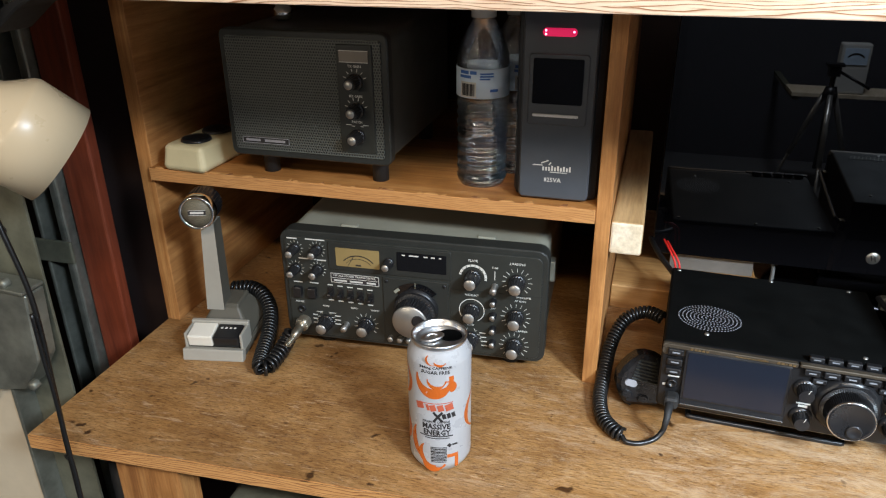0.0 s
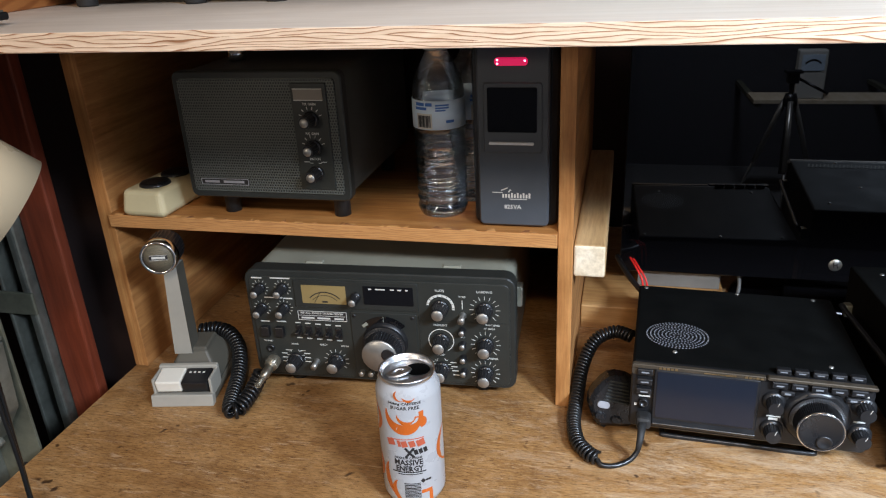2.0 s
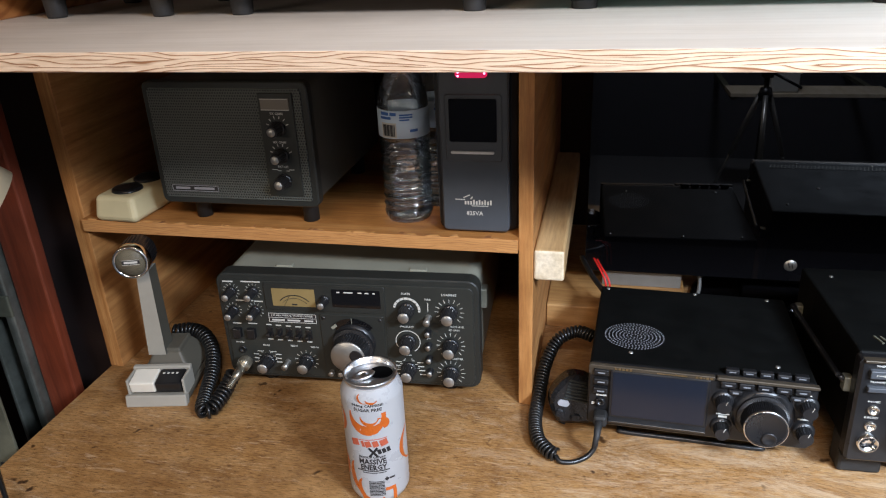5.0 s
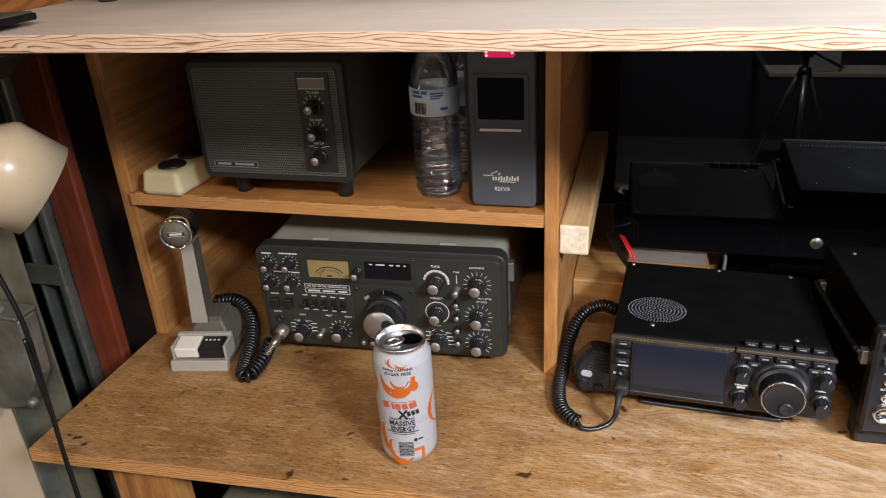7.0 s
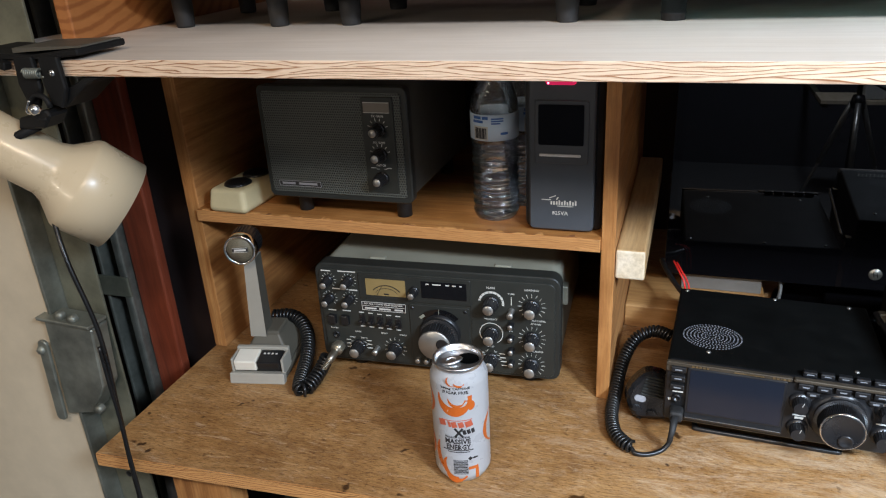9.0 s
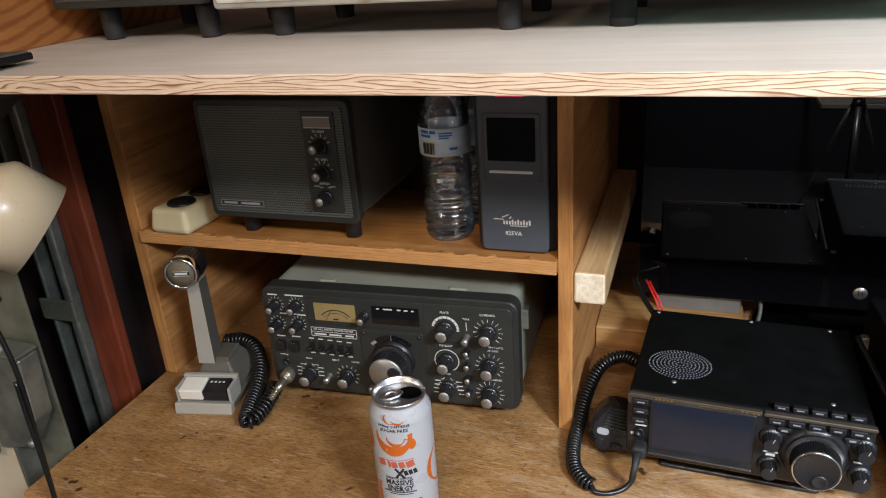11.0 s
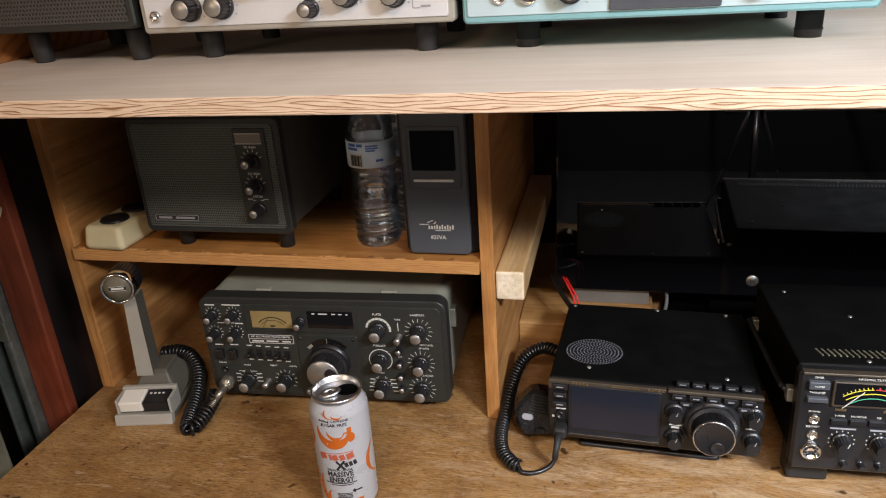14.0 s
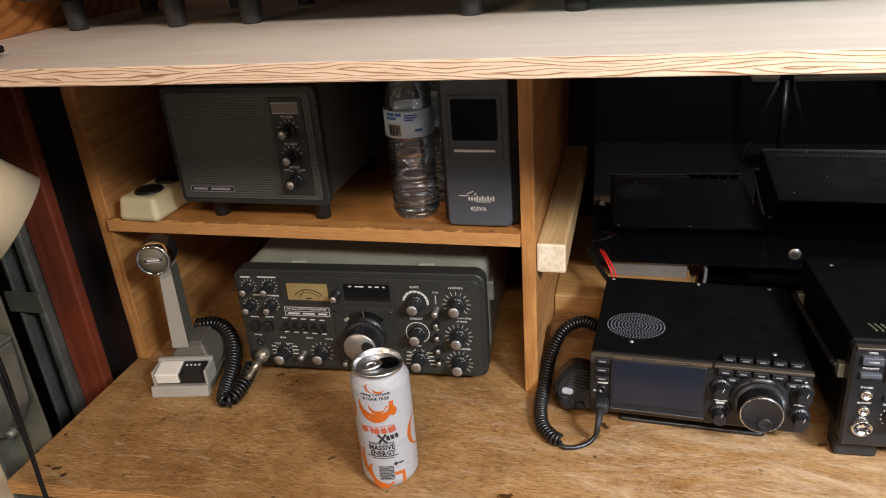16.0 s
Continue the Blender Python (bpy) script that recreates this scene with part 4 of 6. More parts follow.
# ---- loudspeaker unit on the middle shelf ----
def speaker_unit():
    W, H, D = 0.217, 0.158, 0.27
    o = thing("speaker_box", pose(-0.4552, -0.006, 1.0175) @ Matrix.Scale(0.9786, 4), "dark grey speaker unit with perforated grille and three gain knobs", "speaker")
    part("case", bm_plate(rounded(0.004, 0.002, W - 0.004, H - 0.002, 0.010), 0.012, D, 0.001), M_CHAR_LIT, o, "charcoal painted steel cabinet, side light put into its lighter grey")
    part("bezel", bm_plate(rounded(0, 0, W, H, 0.009), 0.0, 0.016, 0.0018), M_CHAR, o)
    part("grille", bm_plate(rounded(0.008, 0.009, W - 0.008, H - 0.008, 0.004), -0.002, 0.002, 0.0004), M_GRILLE, o, "perforated dark steel grille")
    part("control_plate", bm_plate(rounded(0.155, 0.016, 0.199, 0.145, 0.0015), -0.0045, -0.001, 0.0006), M_FACE, o)
    part("badge_window", bm_plate(rounded(0.159, 0.125, 0.195, 0.139, 0.0006), -0.006, -0.004), M_TRIM, o)
    part("window_line", bars([(0.177, 0.1385, 0.036, 0.0008, 0), (0.177, 0.1255, 0.036, 0.0008, 0)], -0.0063), M_WHITE, o)
    for (z, a) in ((0.103, 20), (0.069, 20), (0.037, -50)):
        knob(o, 0.177, z, 0.0085, 0.021, y=-0.004, cap_r=0.62)
        if z > 0.05:
            part("scale_marks", bars(dial_marks(0.177, z, 0.0115, 0.015, -70, 70, 6, 0.0008), -0.0050), M_WHITE, o)
    for text, z in (("TX GAIN", 0.1205), ("RX GAIN", 0.0855), ("PATCH", 0.0545)):
        writing("print", text, 0.0042, 0.177, z, -0.0048, M_WHITE, o)
    part("patch_marks", bars([(0.166, 0.051, 0.007, 0.0008, 0), (0.188, 0.051, 0.007, 0.0008, 0), (0.172, 0.0495, 0.004, 0.0007, 0), (0.183, 0.0495, 0.004, 0.0007, 0)], -0.0049), M_WHITE, o)
    part("badge", bm_plate(rounded(0.019, 0.018, 0.084, 0.0262, 0.0006), -0.0035, -0.001), M_BLKPRINT, o)
    part("badge_print", bars([(0.0515, 0.0258, 0.064, 0.0006, 0), (0.0515, 0.0184, 0.064, 0.0006, 0), (0.0194, 0.0221, 0.0006, 0.007, 0), (0.0836, 0.0221, 0.0006, 0.007, 0), (0.034, 0.0222, 0.020, 0.003, 0), (0.064, 0.0222, 0.028, 0.003, 0)], -0.0038), M_GREYPRINT, o)
    for x in (0.035, W - 0.028):
        for y in (0.035, 0.23):
            part("foot", bm_lathe([(0, 0.004), (0.0125, 0.004), (0.0125, -0.004), (0.0105, -0.008), (0.0105, -0.0301), (0, -0.0301)], 18, pose(x, y, 0.0)), M_RUBBER, o)
    return o


speaker_unit()

coax = thing("coax_connector", pose(-0.408, 0.072, 1.1722), "nickel coaxial connector standing on the speaker case", "connector")
part("barrel", bm_lathe([(0, 0), (0.010, 0), (0.012, 0.004), (0.012, 0.014), (0.009, 0.016), (0.009, 0.05), (0, 0.05)], 20), M_CHROME, coax)

# ---- backup power supply ----
def power_supply():
    W, H, D = 0.099, 0.225, 0.28
    o = thing("backup_power_supply", pose(-0.0995, 0.010, SHELF_Z) @ Matrix.Scale(0.986, 4), "slate grey upright battery backup with black display and red light", "power supply")
    part("body", bm_box((0.0, 0.006, 0.0), (W, D, H), 0.008), M_BLACK, o)
    part("front_panel", bm_plate(rounded(0.008, 0.003, W - 0.010, H - 0.003, 0.006), -0.004, 0.008, 0.002), M_UPS, o)
    part("display_recess", bm_plate(rounded(0.0155, 0.092, 0.0815, 0.171, 0.004), -0.006, -0.003, 0.0012), M_UPS, o)
    part("display", bm_plate(rounded(0.0205, 0.116, 0.0755, 0.166, 0.002), -0.0072, -0.005), M_SCREEN, o, "unlit black display")
    part("button_bar", bm_box((0.0215, -0.0085, 0.1015), (0.0725, -0.005, 0.1048), 0.0012), M_SILVERF, o, "silver push bar")
    part("indicator", bm_plate(rounded(0.029, 0.1892, 0.0655, 0.1978, 0.004), -0.0075, -0.003, 0.001), M_LED, o, "glowing red indicator light")
    for x, z in ((0.0325, 0.1915), (0.0325, 0.1955), (0.0625, 0.1945)):
        part("indicator_die", front_disc(x, z, -0.0074, [(0, 0.0005), (0.0011, 0.0004), (0.0013, 0)], 10), M_LEDSPOT, o)
    part("logo_shape", bars([(0.0365 + 0.0034 * k, 0.0400 + (0.0008 if k in (3, 5, 7, 9) else 0), 0.0020, 0.0044 + (0.0016 if k in (3, 5, 7, 9) else 0), 0) for k in range(10)] + [(0.030, 0.0440, 0.012, 0.0009, 0), (0.038, 0.0482, 0.009, 0.0011, 24), (0.044, 0.0462, 0.004, 0.0014, 50), (0.054, 0.0362, 0.020, 0.0008, 0)], -0.0043), M_WHITE, o)
    writing("print", "825VA", 0.0072, 0.0475, 0.0265, -0.0043, M_WHITE, o)
    return o


power_supply()


# ---- water bottles ----
def bottle(x, y, turn, k, label):
    o = thing("water_bottle", pose(x, y, SHELF_Z, 0, 0, turn) @ Matrix.Scale(k, 4), label, "bottle", "water bottles on the shelf")
    prof = [(0, 0.003), (0.012, 0.002), (0.022, 0.0), (0.028, 0.002), (0.0305, 0.008)]
    z = 0.008
    while z < 0.098:
        prof += [(0.0314, z + 0.003), (0.0312, z + 0.006), (0.0286, z + 0.009)]
        z += 0.0112
    prof += [(0.0312, 0.108), (0.0312, 0.150), (0.0306, 0.158), (0.0275, 0.170), (0.021, 0.185), (0.0145, 0.196), (0.0125, 0.200), (0.0125, 0.206)]
    part("body", bm_lathe(prof, 40), M_PET, o, "ribbed clear plastic bottle").visible_shadow = False
    part("water", bm_lathe([(0, 0.004), (0.026, 0.004)] + [(r - 0.0012, h) for r, h in prof[5:20]] + [(0.0296, 0.074), (0, 0.074)], 40), M_WATER, o).visible_shadow = False
    part("label", bm_lathe([(0.0316, 0.1125), (0.0318, 0.1125), (0.0318, 0.1465), (0.0316, 0.1465)], 48), M_LABEL, o, "pale blue paper label")
    spots = [(-0.016 + 0.0016 * j, 0.1225, 0.0007 + 0.0004 * (j % 3), 0.014, 0) for j in range(11)]
    lines = [(-0.013, 0.1425, 0.012, 0.0038, 0), (-0.001, 0.1425, 0.008, 0.0038, 0), (-0.012, 0.1375, 0.016, 0.0032, 0), (0.015, 0.1415, 0.016, 0.0018, 0), (0.015, 0.1385, 0.016, 0.0018, 0), (0.013, 0.1355, 0.012, 0.0018, 0), (0.024, 0.122, 0.010, 0.0032, 0)]
    part("label_ground", wrapped(bars([(-0.008, 0.1225, 0.021, 0.018, 0)], 0), 0.03195), M_WHITE, o)
    part("barcode", wrapped(bars(spots, 0), 0.0322), M_BLKPRINT, o)
    part("label_print", wrapped(bars(lines, 0), 0.0321), M_BLUE, o)
    part("cap", bm_lathe([(0, 0.213), (0.0138, 0.213), (0.0145, 0.211), (0.0145, 0.201), (0, 0.201)], 30), M_WHITE, o, "white screw cap")
    return o


def wrapped(bm, r):
    """Bends flat print (x, z) round an upright cylinder of radius r, facing -y."""
    edges = [e for e in bm.edges if abs(e.verts[0].co.x - e.verts[1].co.x) > 0.004]
    if edges:
        bmesh.ops.subdivide_edges(bm, edges=edges, cuts=4, use_grid_fill=True)
    for v in bm.verts:
        a = v.co.x / r
        rr = r - v.co.y
        v.co = Vector((rr * math.sin(a), -rr * math.cos(a), v.co.z))
    bm.normal_update()
    return bm


bottle(-0.146, 0.052, -6, 0.985, "half-full clear plastic water bottle with pale blue label")
bottle(-0.117, 0.112, 40, 0.965, "second clear water bottle standing behind the first")

# ---- ivory outlet box ----
outlet = thing("outlet_box", pose(-0.5595, -0.013, SHELF_Z, 0, 0, -3) @ Matrix.Scale(0.955, 4), "ivory surface-mount twin outlet box on the shelf", "outlet")
ob_bm = bm_box((0.0, 0.0, 0.0), (0.068, 0.118, 0.037), 0.009, 4)
for v in ob_bm.verts:
    if v.co.z > 0.02:
        v.co.x = 0.034 + (v.co.x - 0.034) * 0.92
        v.co.y = 0.059 + (v.co.y - 0.059) * 0.95
part("body", ob_bm, M_IVORY, outlet)
for y in (0.035, 0.083):
    part("socket", bm_lathe([(0, 0.0405), (0.012, 0.0405), (0.0185, 0.041), (0.0205, 0.039), (0.021, 0.0365), (0, 0.0365)], 28, pose(0.036, y, 0)), M_BLACK, outlet, "black round socket face")
plug = thing("power_plug", pose(-0.517, 0.135, SHELF_Z, 0, 0, 20), "black power plug and cord behind the outlet box", "plug")
part("body", bm_box((-0.016, -0.02, 0.0), (0.016, 0.03, 0.05), 0.008), M_RUBBER, plug)
part("cord", bm_tube(spline([(0.01, 0.02, 0.03), (0.05, 0.03, 0.06), (0.10, 0.06, 0.05), (0.13, 0.14, 0.01)], 8), 0.004, 8), M_CORD, plug)

# ---- desk microphone ----
mic = thing("desk_microphone", pose(-0.479, -0.083, DESK_Z, 0, 0, 11), "warm grey desk microphone with chrome-ringed head and press bar", "microphone")
part("base", bm_plate([(-0.041, 0), (0.041, 0), (0.041, 0.012), (-0.041, 0.012)], 0.012, 0.135, 0.003), M_OLIVE, mic)
part("front_ledge", moved(bm_box((-0.0415, 0.0, 0.0), (0.0415, 0.012, 0.0165), 0.0015), pose(0, 0, 0, -12, 0, 0)), M_GREYP, mic)
hump = bm_box((-0.038, 0.045, 0.01), (0.038, 0.13, 0.052), 0.006)
for v in hump.verts:
    if v.co.z > 0.03:
        v.co.x *= 0.52
        v.co.y = 0.085 + (v.co.y - 0.085) * 0.55
part("base_hump", hump, M_OLIVE, mic)
part("switch_frame", joined(bm_box((-0.040, 0.038, 0.01), (0.040, 0.046, 0.040), 0.002), bm_box((-0.040, 0.010, 0.008), (-0.036, 0.042, 0.036), 0.0015), bm_box((0.036, 0.010, 0.008), (0.040, 0.042, 0.036), 0.0015)), M_GREYP, mic)
part("press_bar", moved(bm_box((-0.035, 0.0, 0.0), (-0.001, 0.030, 0.017), 0.002), pose(0, 0.010, 0.0165, 9, 0, 0)), M_BAR, mic, "ivory press bar")
part("lock_bar", moved(bm_box((0.0, 0.0, 0.0), (0.035, 0.030, 0.016), 0.002), pose(0, 0.010, 0.0165, 9, 0, 0)), M_BLACK, mic, "black lock bar with small print")
part("lock_print", moved(bars([(0.008, 0, 0.003, 0.003, 0), (0.014, 0, 0.003, 0.003, 0), (0.020, 0, 0.003, 0.003, 0), (0.026, 0, 0.003, 0.003, 0)], 0), pose(0, 0.026, 0.0368, -81, 0, 0)), M_WHITE, mic)
stem = bmesh.new()
rows = []
for x0, x1, y0, y1, z in ((-0.0245, 0.0000, 0.060, 0.088, 0.045), (-0.0105, 0.0070, 0.050, 0.074, 0.180)):
    rows.append([stem.verts.new(p) for p in ((x0, y0, z), (x1, y0, z), (x1, y1, z), (x0, y1, z))])
for k in range(4):
    stem.faces.new((rows[0][k], rows[0][(k + 1) % 4], rows[1][(k + 1) % 4], rows[1][k])).material_index = 0 if k == 0 else 1
stem.faces.new(rows[0][::-1])
stem.faces.new(rows[1])
part("stem", stem, [M_GREYP, M_OLIVE], mic)
HEAD = pose(-0.0055, 0.044, 0.2015, 0, 0, 6) @ Matrix.Scale(0.93, 4)
head = part("head", front_disc(0, 0, 0, [(0, 0.010), (0.0215, 0.010), (0.0225, 0.006), (0.0225, -0.030), (0.0195, -0.038), (0, -0.040)], 40), M_BLACK, mic, "black fluted head shell", HEAD)
part("chrome_ring", front_disc(0, 0, -0.006, [(0.0205, 0.010), (0.0225, 0.0115), (0.0245, 0.009), (0.0248, -0.003), (0.0235, -0.006), (0.0205, -0.006)], 48), M_CHROME, head, "chrome ring")
part("grille", front_disc(0, 0, -0.010, [(0, 0.0035), (0.0208, 0.0035), (0.0208, 0.0)], 40), M_MICMESH, head)
part("name_bar", bars([(0, 0, 0.024, 0.0075, 0)], -0.0142), M_BLKPRINT, head)
part("name_bar_print", bars([(0, 0, 0.018, 0.003, 0), (0, 0.0034, 0.0235, 0.0005, 0), (0, -0.0034, 0.0235, 0.0005, 0)], -0.0146), M_WHITE, head)
part("ribs", joined(*[moved(bm_box((-0.0012, -0.003, 0.0215), (0.0012, 0.028, 0.0242), 0.0004, 1), pose(0, 0, 0, 0, 360 * k / 28, 0)) for k in range(28)]), M_BLACK, head)

mic_cord = thing("coiled_microphone_cord", pose(0, 0, 0), "black coiled microphone cord lying on the desk", "cord")
part("coil", coil([(-0.512, 0.036, 0.795), (-0.490, 0.043, 0.796), (-0.468, 0.040, 0.791), (-0.446, 0.020, 0.780), (-0.428, -0.018, 0.768), (-0.416, -0.058, 0.762), (-0.404, -0.090, 0.761), (-0.393, -0.092, 0.762), (-0.388, -0.070, 0.767), (-0.386, -0.048, 0.775), (-0.381, -0.040, 0.786)], 0.0086, 0.0027, 0.0060), M_CORD, mic_cord)
PLUG = Matrix.Translation((-0.365, -0.040, 0.7995)) @ Vector((0.1, 0.93, 0.25)).to_track_quat("Z", "Y").to_matrix().to_4x4() @ Matrix.Scale(0.8, 4)
part("plug", moved(bm_lathe([(0, -0.030), (0.0055, -0.030), (0.0062, -0.024), (0.0075, -0.022), (0.0075, -0.008), (0.0068, -0.007), (0.0068, -0.004), (0.0105, -0.0035), (0.0105, 0.014), (0.009, 0.0155), (0, 0.0155)], 24), PLUG), M_NICKEL, mic_cord, "worn nickel screw-on plug")
part("strain_spring", moved(coil([(0, 0, -0.048), (0, 0, -0.028)], 0.0042, 0.0012, 0.0030), PLUG), M_NICKEL, mic_cord)
part("plug_knurl", moved(joined(*[moved(bm_box((-0.0007, 0.0100, -0.002), (0.0007, 0.0112, 0.012), 0.0003, 1), pose(0, 0, 0, 0, 0, 360 * k / 20)) for k in range(20)]), PLUG), M_NICKEL, mic_cord)


# ---- energy drink can ----
def drink_can():
    o = thing("drink_can", pose(-0.1345, -0.180, DESK_Z, 0, 0, 9), "white tall drink can with orange swirls, opened", "can")
    part("shell", bm_lathe([(0, 0.004), (0.020, 0.004), (0.0235, 0.0), (0.026, 0.0015), (0.0305, 0.008), (0.0328, 0.013), (0.0331, 0.016), (0.0331, 0.136), (0.0326, 0.140), (0.0285, 0.1485), (0.0272, 0.151), (0.0272, 0.153)], 64), M_CANW, o)
    part("lid", bm_lathe([(0.0268, 0.151), (0.0285, 0.1545), (0.0288, 0.157), (0.0278, 0.158), (0.0266, 0.157), (0.0255, 0.152), (0.0245, 0.1505), (0.0228, 0.1515), (0.0, 0.152)], 64), M_CAN_ALU, o, "bare aluminium lid")
    part("mouth_opening", moved(bm_lathe([(0, 0.0006), (0.0118, 0.0006), (0.0124, 0.0010), (0.0128, 0.0)], 28), pose(0.0105, 0.005, 0.1518) @ Matrix.Diagonal((1, 0.85, 1, 1))), M_HOLE, o)
    tab = moved(bm_lathe([(0.0045, 0.0), (0.0085, 0.0), (0.0092, 0.001), (0.0085, 0.0022), (0.0045, 0.0022), (0.0045, 0.0)], 24), pose(-0.007, -0.004, 0.1535, 0, -6, 20) @ Matrix.Diagonal((1.45, 0.85, 1, 1)))
    part("pull_tab", joined(tab, bm_box((-0.0095, -0.011, 0.1535), (-0.0035, 0.003, 0.1552), 0.0006)), M_CAN_ALU, o)
    R = 0.03325

    def swirl(x, z, r0, r1, a0, a1, w0, w1, n=22):
        bm = bmesh.new()
        rows = []
        for k in range(n + 1):
            u = k / n
            a = radians(a0 + (a1 - a0) * u)
            r = r0 + (r1 - r0) * u
            w = (w0 * (1 - u) + w1 * u) * (0.25 + 0.75 * math.sin(math.pi * min(1, u * 1.25 + 0.02)) if u < 0.8 else 0.25 + 0.75 * math.sin(math.pi * min(1.0, u * 1.25)))
            cx, cz = math.cos(a), math.sin(a)
            rows.append([bm.verts.new((x + (r - w / 2) * cx, 0, z + (r - w / 2) * cz)), bm.verts.new((x + (r + w / 2) * cx, 0, z + (r + w / 2) * cz))])
        for a, b in zip(rows, rows[1:]):
            bm.faces.new((a[0], a[1], b[1], b[0]))
        return wrapped(bm, R)
    for shape in (swirl(-0.001, 0.1235, 0.0195, 0.0175, 168, 368, 0.005, 0.021), swirl(0.001, 0.1225, 0.0095, 0.0100, 180, 350, 0.003, 0.006), swirl(0.012, 0.113, 0.006, 0.007, -60, 110, 0.010, 0.005)):
        part("swirl", shape, M_ORANGE, o, "orange flame swirl")
    for shape in (swirl(0.006, 0.052, 0.031, 0.040, 165, 250, 0.005, 0.012), swirl(-0.002, 0.030, 0.0155, 0.017, 140, 275, 0.004, 0.009), swirl(-0.002, 0.022, 0.013, 0.013, 190, 330, 0.006, 0.010)):
        part("swirl", shape, M_ORANGE, o, "orange flame swirl")
    for shape in (swirl(-0.003, 0.146, 0.006, 0.007, 130, 300, 0.002, 0.003), swirl(0.006, 0.146, 0.008, 0.006, 200, 320, 0.002, 0.004)):
        part("swirl", shape, M_ORANGE, o, "orange flame swirl")
    part("orange_block", wrapped(bars([(0.0175, 0.026, 0.012, 0.004, 0), (0.022, 0.017, 0.004, 0.014, 0)], 0), R), M_ORANGE, o)
    for shape in (swirl(-0.052, 0.110, 0.020, 0.020, -70, 70, 0.004, 0.010), swirl(0.06, 0.07, 0.024, 0.024, 110, 250, 0.004, 0.010), swirl(-0.06, 0.05, 0.024, 0.024, -60, 60, 0.006, 0.010)):
        part("swirl", shape, M_ORANGE, o, "orange flame swirl")
    part("name_shape", wrapped(bars([(-0.0175, 0.0885, 0.0085, 0.0078, 14), (-0.0085, 0.0880, 0.0030, 0.0074, 14), (-0.0030, 0.0878, 0.0062, 0.0074, 14), (0.0050, 0.0880, 0.0062, 0.0074, 14), (0.0140, 0.0886, 0.0085, 0.0078, 14), (0.0, 0.0935, 0.036, 0.0008, 3)], 0), R), M_REDPRINT, o)
    part("name_shape", wrapped(bars([(0.002, 0.077, 0.0026, 0.015, 38), (0.002, 0.077, 0.0026, 0.015, -38), (0.0085, 0.0775, 0.004, 0.006, 14), (0.0135, 0.078, 0.004, 0.006, 14), (0.0185, 0.0785, 0.004, 0.006, 14)], 0), R), M_BLKPRINT, o)

    def can_text(text, size, x, z, material, width, heavy=0.02):
        ob = writing("print", text, size, x, z, 0.0, material, o, width, 0, heavy)
        cx = x
        for v in ob.data.vertices:
            a = (v.co.x) / R
            rr = R - v.co.y
            v.co = Vector((rr * math.sin(a), -rr * math.cos(a), v.co.z))
        ob.data.update()
    can_text("MASSIVE", 0.0092, 0.0, 0.0643, M_BLKPRINT, 0.030, 0.034)
    can_text("ENERGY", 0.0092, 0.0005, 0.0565, M_BLKPRINT, 0.029, 0.034)
    can_text("MAXIMUM CAFFEINE", 0.0038, 0.0, 0.0702, M_BLKPRINT, 0.029, 0.02)
    can_text("SUGAR FREE", 0.0054, 0.0, 0.1308, M_BLKPRINT, 0.030)
    can_text("344mg CAFFEINE", 0.0042, 0.0, 0.1362, M_BLKPRINT, 0.034)
    part("small_print", wrapped(bars([(0.0, 0.0522, 0.036, 0.0012, 0), (0.001, 0.0496, 0.026, 0.0009, 0), (0.020, 0.040, 0.006, 0.002, 0), (0.014, 0.040, 0.004, 0.004, 45)], 0), R), M_BLKPRINT, o)
    code = [(0.0025, 0.0185 + 0.0019 * k, 0.017, (0.0006, 0.0011, 0.0008, 0.0013)[k % 4], 0) for k in range(11)]
    part("barcode", wrapped(bars(code, 0), R), M_BLKPRINT, o)
    return o


drink_can()


